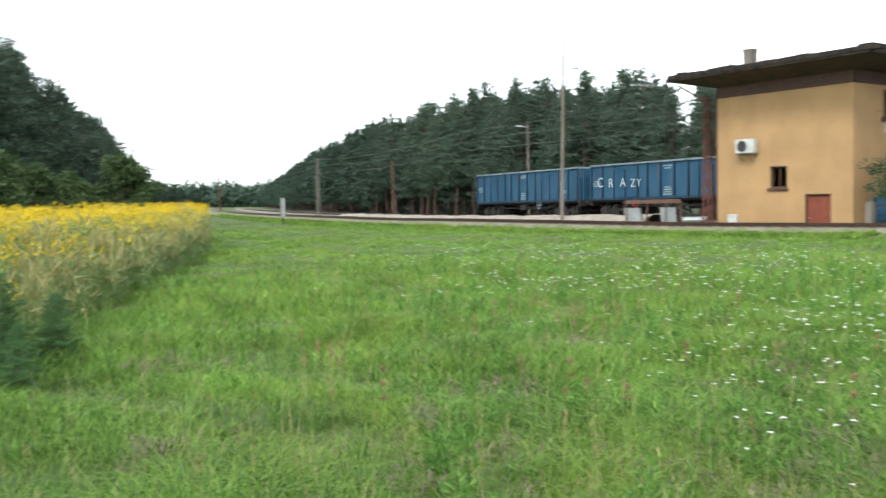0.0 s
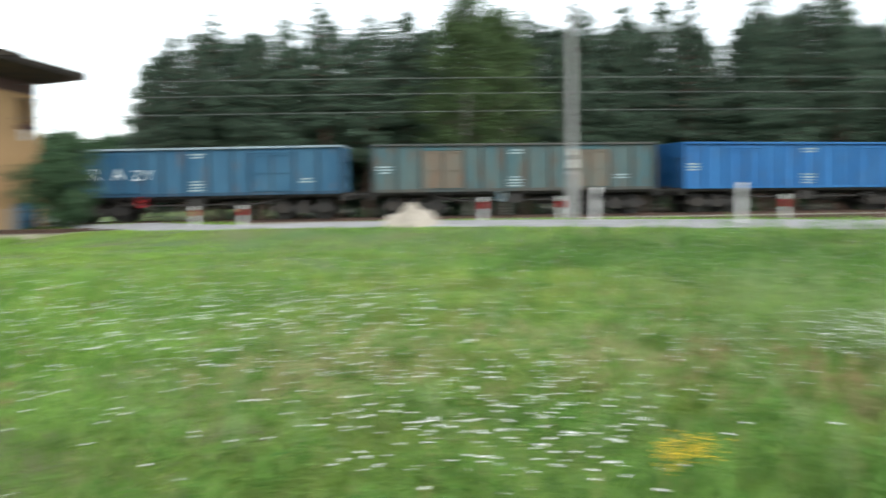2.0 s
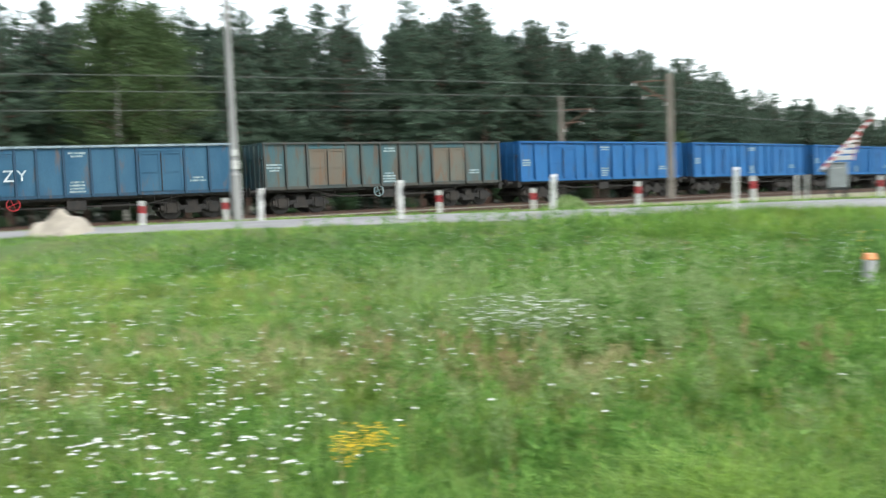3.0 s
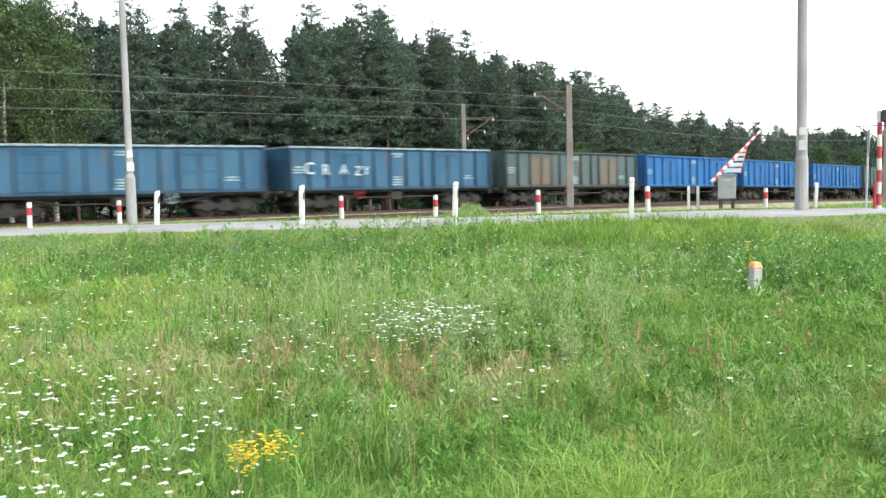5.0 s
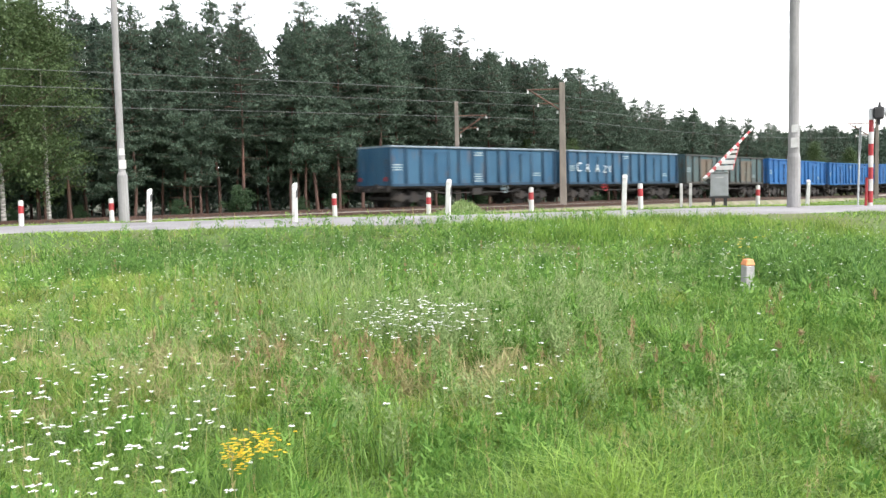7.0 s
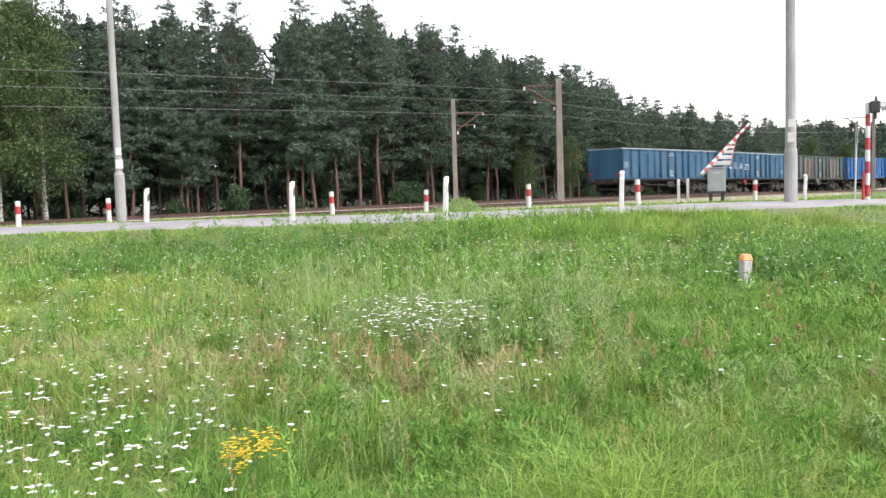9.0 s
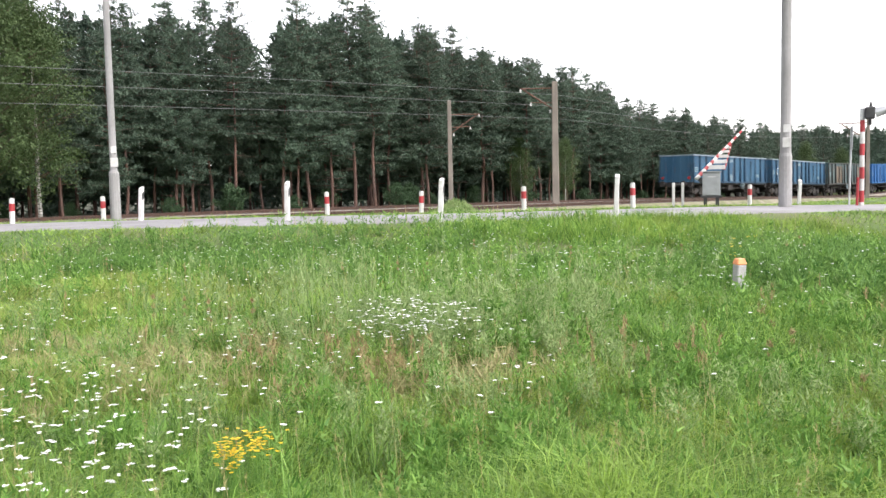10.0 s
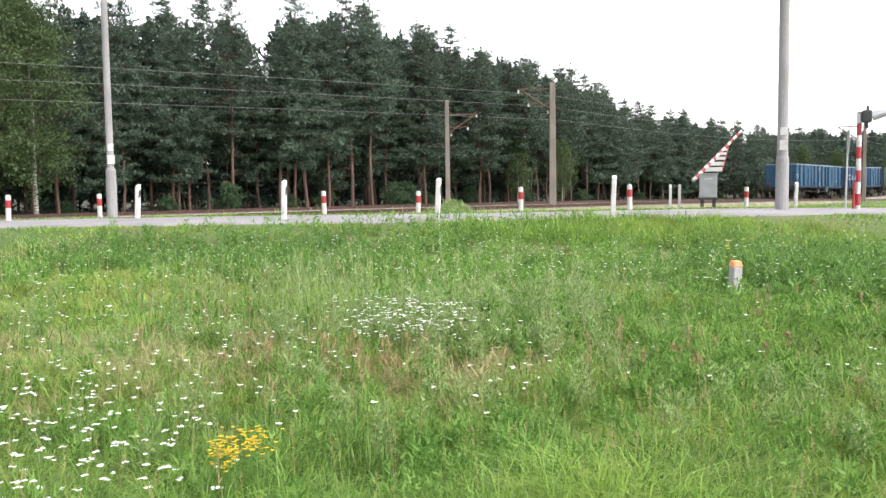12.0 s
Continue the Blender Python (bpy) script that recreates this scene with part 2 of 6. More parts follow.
def rod(bm, a, b, r0, r1=None, n=8):
    """A tapered bar from a to b."""
    a, b = Vector(a), Vector(b)
    q = (b - a).to_track_quat("Z", "Y").to_matrix().to_4x4()
    bmesh.ops.create_cone(bm, cap_ends=True, segments=n, radius1=r0, radius2=r0 if r1 is None else r1, depth=(b - a).length,
                          matrix=Matrix.Translation((a + b) / 2) @ q)


def chamfer(bm, w=0.02, seg=2):
    bmesh.ops.bevel(bm, geom=bm.edges[:], offset=w, segments=seg, affect="EDGES", profile=0.5)


def mesh_of(name, bm, material):
    me = bpy.data.meshes.new(name)
    bm.to_mesh(me)
    bm.free()
    me.materials.append(material)
    return me


def part(name, bm, material, parent=None, label=""):
    ob = new(name, mesh_of(name, bm, material))
    ob.parent = parent
    return tagged(ob, label)


def shared(name, me, parent, m=None):
    ob = new(name, me)
    ob.parent = parent
    if m is not None:
        ob.matrix_basis = m
    return ob


def thing(name, label, category, m=None, group="", kind=""):
    ob = new(name)
    if m is not None:
        ob.matrix_basis = m
    return tagged(ob, label, category, group, kind)


def soup(name, verts, faces, material, smooth=False):
    """One mesh from computed arrays; verts (n,3), faces (m,3) or (m,4)."""
    me = bpy.data.meshes.new(name)
    verts, faces = np.asarray(verts, np.float32), np.asarray(faces, np.int32)
    k = faces.shape[1]
    me.vertices.add(len(verts))
    me.vertices.foreach_set("co", verts.ravel())
    me.loops.add(faces.size)
    me.loops.foreach_set("vertex_index", faces.ravel())
    me.polygons.add(len(faces))
    me.polygons.foreach_set("loop_start", np.arange(0, faces.size, k, dtype=np.int32))
    me.polygons.foreach_set("use_smooth", np.full(len(faces), smooth))
    me.update(calc_edges=True)
    me.materials.append(material)
    return me


# ---------------------------------------------------------------- the line of the railway
KNOTS = (-290, -160, -95, -70, -45, -20, 5, 30, 55, 80)
HEADS = (177.0, 173.0, 169.3, 167.8, 161.5, 154.0, 142.3, 133.8, 131.6, 129.4)
S = np.linspace(-400, 400, 1601)
_h = np.interp(S, KNOTS, HEADS)
_h = np.convolve(np.concatenate([np.full(25, _h[0]), _h, np.full(25, _h[-1])]), np.ones(51) / 51, "valid")
HEAD = np.radians(_h)
_dx, _dy = np.sin(HEAD), np.cos(HEAD)
TX = np.concatenate([[0], np.cumsum((_dx[1:] + _dx[:-1]) / 4)])
TY = np.concatenate([[0], np.cumsum((_dy[1:] + _dy[:-1]) / 4)])
TX += 38.36 - np.interp(0, S, TX)
TY += 17.61 - np.interp(0, S, TY)
_sc = np.clip(S, -52, 78)
TZ = 0.26 - 0.246 * _sc / 100 - 1.764 * (_sc / 100) ** 2
TZ = np.convolve(np.concatenate([np.full(20, TZ[0]), TZ, np.full(20, TZ[-1])]), np.ones(41) / 41, "valid")


def on_track(s, side=0.0):
    """Place and heading (degrees) at s along the main track, side metres towards the meadow."""
    x, y, z, h = (float(np.interp(s, S, a)) for a in (TX, TY, TZ, HEAD))
    return x + side * math.cos(h), y - side * math.sin(h), z, math.degrees(h)


def siding(s):
    """Distance between the main track and the second one, on the meadow side."""
    return float(np.interp(s, (-30, 10), (8.6, 6.6)))


def siding_lift(s):
    """How far the second track lies above the main one."""
    return float(np.interp(s, (-150, -92, -67, -45, -27), (0.16, 0.2, 0.26, 0.21, 0.0)))


ROAD = [(60, -90, -1.0), (36, -35, -0.2), (28.5, -17, 0.35), (25.6, -9.3, 0.52), (23.8, -3.9, 0.56), (23.2, 0.8, 0.56), (23.4, 5.5, 0.56), (24.2, 12, 0.5),
        (24.0, 18, 0.42), (24.2, 24, 0.28), (27.6, 33, 0.2), (33, 44, 0.05), (48, 66, -0.3), (75, 100, -0.3)]


def smooth_line(points, step=0.5):
    """Catmull-Rom through the points, evenly resampled."""
    P = np.array([points[0], *points, points[-1]], float)
    out = []
    for i in range(1, len(P) - 2):
        u = np.linspace(0, 1, 24, endpoint=False)[:, None]
        a, b, c, d = P[i - 1], P[i], P[i + 1], P[i + 2]
        out.append(0.5 * (2 * b + (c - a) * u + (2 * a - 5 * b + 4 * c - d) * u ** 2 + (3 * b - a - 3 * c + d) * u ** 3))
    out = np.concatenate(out + [P[-1:]])
    L = np.concatenate([[0], np.cumsum(np.linalg.norm(np.diff(out, axis=0), axis=1))])
    w = np.arange(0, L[-1], step)
    return np.stack([np.interp(w, L, out[:, k]) for k in range(out.shape[1])], 1)


ROADLINE = smooth_line(ROAD)
ROAD_HALF = 2.0


def sstep(a, b, x):
    u = np.clip((x - a) / (b - a), 0, 1)
    return u * u * (3 - 2 * u)


def ground_z(x, y):
    """Height of the ground at arrays x, y."""
    x, y = np.atleast_1d(np.asarray(x, float)), np.atleast_1d(np.asarray(y, float))
    out = np.empty(len(x))
    for i in range(0, len(x), 4000):
        X, Y = x[i:i + 4000], y[i:i + 4000]
        D = (X[:, None] - TX[None, ::4]) ** 2 + (Y[:, None] - TY[None, ::4]) ** 2
        j = D.argmin(1) * 4
        d = (X - TX[j]) * np.cos(HEAD[j]) - (Y - TY[j]) * np.sin(HEAD[j])
        field = 0.05 * np.sin(X * 0.31 + 1) * np.cos(Y * 0.27) + 0.03 * np.sin(X * 0.83 + Y * 0.6)
        bed = TZ[j] - 0.45
        z = np.where(d > 0, bed + (field - bed) * sstep(10, 19, d), bed + (-0.2) * sstep(4, 9, -d) + 0.15 * sstep(20, 60, -d))
        E = (X[:, None] - ROADLINE[None, :, 0]) ** 2 + (Y[:, None] - ROADLINE[None, :, 1]) ** 2
        k = E.argmin(1)
        e = np.sqrt(E[np.arange(len(X)), k])
        beyond = X ** 2 + Y ** 2 > ROADLINE[k, 0] ** 2 + ROADLINE[k, 1] ** 2
        w = 1 - sstep(2.6, np.where(beyond & (d > 0) & (Y < 20), 13.0, 6.5), e)
        z = z + (ROADLINE[k, 2] - 0.05 - z) * w
        out[i:i + 4000] = z
    return out


def gz(x, y):
    return float(ground_z([x], [y])[0])


def at_az(az, r):
    return r * math.sin(radians(az)), r * math.cos(radians(az))


# ---------------------------------------------------------------- ground, road, tracks
def build_ground():
    def axis(lo, hi, step, far):
        inner = np.arange(lo, hi + step / 2, step)
        grow = [step]
        while sum(grow) < far:
            grow.append(grow[-1] * 1.25)
        g = np.cumsum(grow)
        return np.concatenate([lo - g[::-1], inner, hi + g])
    xs, ys = axis(-12, 70, 0.6, 2200), axis(-40, 75, 0.6, 2200)
    X, Y = np.meshgrid(xs, ys)
    Z = ground_z(X.ravel(), Y.ravel())
    V = np.stack([X.ravel(), Y.ravel(), Z], 1)
    n, m = len(xs), len(ys)
    I = np.arange(n * m).reshape(m, n)
    F = np.stack([I[:-1, :-1], I[:-1, 1:], I[1:, 1:], I[1:, :-1]], -1).reshape(-1, 4)
    tagged(new("ground", soup("ground", V, F, M_SOIL, True)), "mown and wild meadow ground reaching the horizon", "ground", kind="structure")


def build_wood_floor():
    """Needle litter under the trees, a thin sheet a little above the ground."""
    for a, b in ((-16.0, 260.0), (-380.0, -40.0)):
        ss = np.arange(a, b, 2.0)
        V, n, offs = [], len(ss), np.concatenate([np.arange(8.5, 30, 1.5), [36, 50, 80, 130, 220, 400]])
        for o in offs:
            P = np.array([on_track(q, -o + (0.6 * math.sin(q * 0.7) if o < 9 else 0))[:2] for q in ss])
            V.append(np.column_stack([P, ground_z(P[:, 0], P[:, 1]) + 0.03]))
        F = np.concatenate([np.stack([np.arange(n - 1) + r * n, np.arange(n - 1) + r * n + 1, np.arange(n - 1) + (r + 1) * n + 1, np.arange(n - 1) + (r + 1) * n], 1) for r in range(len(offs) - 1)])
        tagged(new("ground_litter", soup("ground_litter", np.concatenate(V), F, M_LITTER, True)), "dark needle litter under the pines", "ground", kind="structure")


def ribbon(line, half, lift, thick=0.0, edge=0.0):
    """A strip with turned-down edges along a line of places."""
    line = np.asarray(line)
    T = np.gradient(line[:, :2], axis=0)
    T /= np.linalg.norm(T, axis=1)[:, None]
    Nn = np.stack([T[:, 1], -T[:, 0]], 1)
    V, n = [], len(line)
    wob = 0.12 * np.sin(np.arange(n) * 0.9) + 0.08 * np.sin(np.arange(n) * 2.3)
    for off, dz in ((-half - edge, -thick), (-half, 0), (half, 0), (half + edge, -thick)):
        o = off + (wob * edge if abs(off) > half else wob * 0.3 * (1 if edge else 0))
        V.append(np.column_stack([line[:, :2] + Nn * np.reshape(o, (-1, 1)), line[:, 2] + lift + dz]))
    V = np.concatenate(V)
    F = []
    for r in range(3):
        a = np.arange(n - 1) + r * n
        F.append(np.stack([a, a + 1, a + n + 1, a + n], 1))
    return V, np.concatenate(F)[:, ::-1]


def build_road():
    V, F = ribbon(ROADLINE, ROAD_HALF, 0.0, 0.2, 0.6)
    tagged(new("road", soup("road", V, F, M_ASPHALT, True)), "narrow worn grey asphalt road on a low bank", "road", kind="structure")


def build_track(label, side, lo, hi, stone, lift=lambda s: 0.0):
    ss = np.arange(lo, hi, 1.0)
    up = np.array([(0, 0, lift(s)) for s in ss])
    line = np.array([on_track(s, side(s))[:3] for s in ss]) + up
    V, F = ribbon(line, 1.45, -0.125, 0.55, 0.6)
    bed = tagged(new("track_bed", soup("track_bed", V, F, stone, True)), label, "railway track", kind="structure")
    for off in (-0.75, 0.75):
        l2 = np.array([on_track(s, side(s) + off)[:3] for s in ss]) + up
        T = np.gradient(l2[:, :2], axis=0)
        T /= np.linalg.norm(T, axis=1)[:, None]
        Nn = np.stack([T[:, 1], -T[:, 0]], 1)
        prof = [(-0.07, -0.17), (-0.07, -0.15), (-0.015, -0.13), (-0.015, -0.04), (-0.036, -0.03), (-0.036, 0), (0.036, 0), (0.036, -0.03), (0.015, -0.04), (0.015, -0.13), (0.07, -0.15), (0.07, -0.17)]
        n = len(ss)
        V = np.concatenate([np.column_stack([l2[:, :2] + Nn * o, l2[:, 2] + z]) for o, z in prof])
        F = np.concatenate([np.stack([np.arange(n - 1) + r * n, np.arange(n - 1) + r * n + 1, np.arange(n - 1) + (r + 1) * n + 1, np.arange(n - 1) + (r + 1) * n], 1) for r in range(len(prof) - 1)])
        rail = new("rail", soup("rail", V, F, M_RAIL))
        rail.parent = bed
    bm = bmesh.new()
    box(bm, -0.13, -1.3, -0.13, 0.13, 1.3, 0.0)
    chamfer(bm, 0.015, 1)
    me = mesh_of("sleeper", bm, M_SLEEPER)
    for s in np.arange(-45, 75, 0.65):
        x, y, z, h = on_track(s, side(s))
        shared("sleeper", me, bed, pose(x, y, z + lift(s) - 0.1, 0, 0, 90 - h))


# ---------------------------------------------------------------- wagons
WAGON_LENGTH = 14.04
SPEED = 10.117


def wheel_meshes():
    bm = bmesh.new()
    for y in (-0.75, 0.75):
        s = 1 if y > 0 else -1
        rod(bm, (0, y - 0.065, 0), (0, y + 0.065, 0), 0.46, 0.46, 24)
        rod(bm, (0, y - 0.1 * s, 0), (0, y - 0.065 * s, 0), 0.49, 0.49, 24)
        rod(bm, (0, y + 0.06 * s, 0), (0, y + 0.16 * s, 0), 0.13, 0.11, 12)
        for a in range(6):
            c, d = math.cos(a * math.pi / 3) * 0.27, math.sin(a * math.pi / 3) * 0.27
            box(bm, c - 0.05, y + 0.05 * s - 0.03, d - 0.05, c + 0.05, y + 0.05 * s + 0.03, d + 0.05)
    rod(bm, (0, -0.75, 0), (0, 0.75, 0), 0.085, 0.085, 10)
    return mesh_of("wheelset", bm, M_WHEEL)


def bogie_mesh():
    bm = bmesh.new()
    for y in (-1.0, 1.0):
        box(bm, -1.35, y - 0.07, 0.42, 1.35, y + 0.07, 0.62)
        for x in (-0.9, 0.9):
            box(bm, x - 0.2, y - 0.13, 0.3, x + 0.2, y + 0.13, 0.72)
            rod(bm, (x - 0.28, y, 0.34), (x - 0.28, y, 0.75), 0.085, None, 10)
            rod(bm, (x + 0.28, y, 0.34), (x + 0.28, y, 0.75), 0.085, None, 10)
        box(bm, -0.35, y - 0.1, 0.28, 0.35, y + 0.1, 0.5)
        box(bm, -0.22, y - 0.12, 0.5, 0.22, y + 0.12, 0.78)
    box(bm, -0.25, -1.0, 0.55, 0.25, 1.0, 0.85)
    for x in (-1.4, 1.4):
        box(bm, x - 0.06, -1.0, 0.4, x + 0.06, 1.0, 0.55)
        for y in (-0.75, 0.75):
            box(bm, x * 0.32 - 0.08 * x, y - 0.06, 0.25, x * 0.32 + 0.05, y + 0.06, 0.6)
    return mesh_of("bogie", bm, M_UNDER)


WHEELSET, BOGIE = wheel_meshes(), bogie_mesh()
HALF, WIDE, SILL, RIM = 6.42, 1.4, 1.17, 3.26


def wagon(paint, door_paint, label, tall=0.0, seed=0):
    """An open four-axle box wagon; x along the track, the rail's top at z 0."""
    rnd = random.Random(seed)
    w = thing("open_freight_wagon", label, "freight wagon", group="wagons of the freight train")
    # underframe with centre sill, solebars, cross members and hopper-like boxes
    bm = bmesh.new()
    box(bm, -HALF, -1.3, 1.0, HALF, -1.18, SILL)
    box(bm, -HALF, 1.18, 1.0, HALF, 1.3, SILL)
    box(bm, -HALF - 0.1, -0.25, 0.85, HALF + 0.1, 0.25, SILL)
    for x in np.linspace(-HALF + 0.06, HALF - 0.06, 11):
        box(bm, x - 0.06, -1.3, 0.98, x + 0.06, 1.3, SILL - 0.01)
    for x in (-HALF - 0.02, HALF + 0.02):
        box(bm, x - 0.1, -1.36, 0.82, x + 0.1, 1.36, SILL)
    for y in (-1.22, 1.22):
        rod(bm, (-2.6, y, 0.72), (2.6, y, 0.72), 0.035, None, 6)
        for s in (-1, 1):
            rod(bm, (2.6 * s, y, 0.72), (4.0 * s, y, 1.0), 0.035, None, 6)
        box(bm, -0.5, y - 0.12, 0.6, 0.25, y + 0.12, 0.98)
    rod(bm, (0.9, -0.55, 0.72), (2.0, -0.55, 0.72), 0.2, None, 14)
    part("underframe", bm, M_UNDER, w)
    # floor
    bm = bmesh.new()
    box(bm, -HALF, -WIDE + 0.1, SILL - 0.01, HALF, WIDE - 0.1, SILL + 0.06)
    part("floor_plate", bm, M_UNDER, w)
    # side walls with pressed ribs, two double doors a side
    top = RIM + tall
    frame_paint = M_GREENFRAME if paint is M_GREEN else M_TEALFRAME if paint is M_TEAL else paint
    posts = [-HALF + 0.05, -5.35, -4.3, -2.35, -1.55, -0.52, 0.52, 1.55, 2.35, 4.3, 5.35, HALF - 0.05]
    for sgn in (-1, 1):
        bm = bmesh.new()
        box(bm, -HALF, sgn * (WIDE - 0.085) - 0.02, SILL, HALF, sgn * (WIDE - 0.085) + 0.02, top - 0.05)
        side = part("side_wall", bm, paint, w)
        bm = bmesh.new()
        pr = box(bm, -0.05, -0.09, SILL - 0.02, 0.05, 0.11, top - 0.06)
        for v in pr:
            if v.co.z > 2.5 and v.co.y > 0:
                v.co.y -= 0.08
        chamfer(bm, 0.012, 1)
        rib = mesh_of("rib", bm, frame_paint)
        for x in posts:
            shared("rib", rib, side, pose(x, sgn * WIDE, 0, 0, 0, 0 if sgn > 0 else 180))
        bm = bmesh.new()
        box(bm, -HALF, sgn * WIDE - 0.05, SILL - 0.05, HALF, sgn * WIDE + 0.03, SILL + 0.09)
        part("sill_beam", bm, frame_paint, w)
        for c in (-3.325, 3.325):
            for a, b in ((c - 0.9, c - 0.02), (c + 0.02, c + 0.9)):
                bm = bmesh.new()
                y0 = sgn * (WIDE - 0.02)
                box(bm, a, y0 - 0.02, SILL + 0.12, b, y0 + 0.025, top - 0.32)
                d = part("door_leaf", bm, door_paint, w)
                bm = bmesh.new()
                for q in ((a, SILL + 0.12, a + 0.09, top - 0.32), (b - 0.09, SILL + 0.12, b, top - 0.32), (a + 0.09, SILL + 0.12, b - 0.09, SILL + 0.21), (a + 0.09, top - 0.41, b - 0.09, top - 0.32), (a + 0.09, SILL + 0.9, b - 0.09, SILL + 0.97)):
                    box(bm, q[0], sgn * WIDE - 0.03, q[1], q[2], sgn * WIDE + 0.045, q[3])
                part("door_frame", bm, door_paint, d)
            bm = bmesh.new()
            rod(bm, (c, sgn * (WIDE + 0.07), SILL + 0.1), (c, sgn * (WIDE + 0.07), top - 0.4), 0.022, None, 6)
            part("door_bar", bm, M_UNDER, w)
            bm = bmesh.new()
            box(bm, c - 0.95, sgn * WIDE - 0.03, top - 0.3, c + 0.95, sgn * WIDE + 0.05, top - 0.2)
            part("door_header", bm, paint, w)
            bm = bmesh.new()
            for x in (c - 0.35, c + 0.35):
                rod(bm, (x, sgn * (WIDE - 0.05), SILL - 0.02), (x, sgn * (WIDE - 0.05), SILL - 0.42), 0.018, None, 6)
            rod(bm, (c - 0.35, sgn * (WIDE - 0.05), SILL - 0.42), (c + 0.35, sgn * (WIDE - 0.05), SILL - 0.42), 0.018, None, 6)
            part("step", bm, M_UNDER, w)
        bm = bmesh.new()
        box(bm, -HALF - 0.03, sgn * (WIDE - 0.02) - 0.06, top - 0.1, HALF + 0.03, sgn * (WIDE - 0.02) + 0.1, top)
        chamfer(bm, 0.015, 1)
        part("top_rail", bm, M_RIMPALE if paint is M_TEAL else frame_paint, w, "pale worn top rail" if paint is M_TEAL else "")
    for sgn in (-1, 1):
        bm = bmesh.new()
        box(bm, sgn * HALF - 0.03, -WIDE + 0.05, SILL, sgn * HALF + 0.03, WIDE - 0.05, top - 0.06)
        end = part("end_wall", bm, paint, w)
        for y in (-0.95, -0.32, 0.32, 0.95):
            bm = bmesh.new()
            box(bm, sgn * (HALF + 0.035) - 0.06, y - 0.06, SILL - 0.02, sgn * (HALF + 0.035) + 0.06, y + 0.06, top - 0.1)
            part("rib", bm, paint, end)
        for z in (SILL + 0.75, SILL + 1.4):
            bm = bmesh.new()
            box(bm, sgn * (HALF + 0.02) - 0.05, -WIDE + 0.05, z - 0.04, sgn * (HALF + 0.02) + 0.05, WIDE - 0.05, z + 0.04)
            part("cross_rib", bm, paint, end)
        bm = bmesh.new()
        box(bm, sgn * (HALF + 0.01) - 0.05, -WIDE + 0.06, top - 0.1, sgn * (HALF + 0.01) + 0.05, WIDE - 0.06, top - 0.004)
        part("end_rail", bm, M_RIMPALE if paint is M_TEAL else paint, w)
        for y in (-0.875, 0.875):
            bm = bmesh.new()
            rod(bm, (sgn * (HALF + 0.08), y, 1.04), (sgn * (HALF + 0.42), y, 1.04), 0.1, 0.085, 12)
            rod(bm, (sgn * (HALF + 0.42), y, 1.04), (sgn * (HALF + 0.58), y, 1.04), 0.06, 0.06, 10)
            rod(bm, (sgn * (HALF + 0.555), y, 1.04), (sgn * (HALF + 0.595), y, 1.04), 0.225, 0.2, 18)
            part("buffer", bm, M_UNDER, w)
        bm = bmesh.new()
        rod(bm, (sgn * (HALF + 0.1), 0, 1.04), (sgn * (HALF + 0.59), 0, 0.88), 0.05, 0.04, 8)
        box(bm, sgn * (HALF + 0.3) - 0.07, -0.1, 0.82, sgn * (HALF + 0.3) + 0.07, 0.1, 1.0)
        part("coupling", bm, M_UNDER, w)
        bm = bmesh.new()
        yy = -1.25
        rod(bm, (sgn * (HALF + 0.12), yy, 1.15), (sgn * (HALF + 0.12), yy, 2.5), 0.018, None, 6)
        rod(bm, (sgn * (HALF + 0.12), yy, 2.5), (sgn * HALF, yy, 2.5), 0.018, None, 6)
        part("hand_rail", bm, M_UNDER, w)
    # stencilled writing that cannot be read, as plain bars
    for x, z, n in ((-5.9, 2.25, 3), (-0.05, 1.75, 4), (0.0, 2.95, 2), (4.85, 1.8, 2)):
        bm = bmesh.new()
        for i in range(n):
            lw = 0.45 + 0.3 * rnd.random()
            box(bm, x - lw / 2, -WIDE + 0.055, z - i * 0.13 - 0.035, x + lw / 2, -WIDE + 0.063, z - i * 0.13 + 0.035)
        part("stencil_mark", bm, M_STENCIL, w, "worn pale stencil mark")
    for x in (-4.6, 4.6):
        b = shared("bogie", BOGIE, w, pose(x, 0, 0))
        for dx in (-0.9, 0.9):
            shared("wheelset", WHEELSET, b, pose(dx, 0, 0.46))
    return w


M_CHALK = mat("worn_white_lettering", (0.50, 0.53, 0.54), (0.22, 0.29, 0.33), 0.8, 2.5, 50, 0)
M_STENCIL = mat("worn_stencil_paint", (0.28, 0.33, 0.33), (0.10, 0.16, 0.19), 0.8, 6, 50, 0)


def lettering(w, text, x, z, size):
    cu = bpy.data.curves.new("chalk_word", "FONT")
    cu.body, cu.size, cu.extrude, cu.space_character = text, size, 0.004, 1.7
    tmp = bpy.data.objects.new("chalk_word", cu)
    scene.collection.objects.link(tmp)
    me = bpy.data.meshes.new_from_object(tmp.evaluated_get(bpy.context.evaluated_depsgraph_get()))
    bpy.data.objects.remove(tmp)
    me.materials.append(M_WHITE) if not me.materials else None
    me.materials[0] = M_CHALK
    ob = new("painted_letter", me)
    ob.parent = w
    ob.matrix_basis = pose(x, -WIDE - 0.112, z, 90, 0, 0)
    tagged(ob, "hand-painted white letter")


WAGONS = []


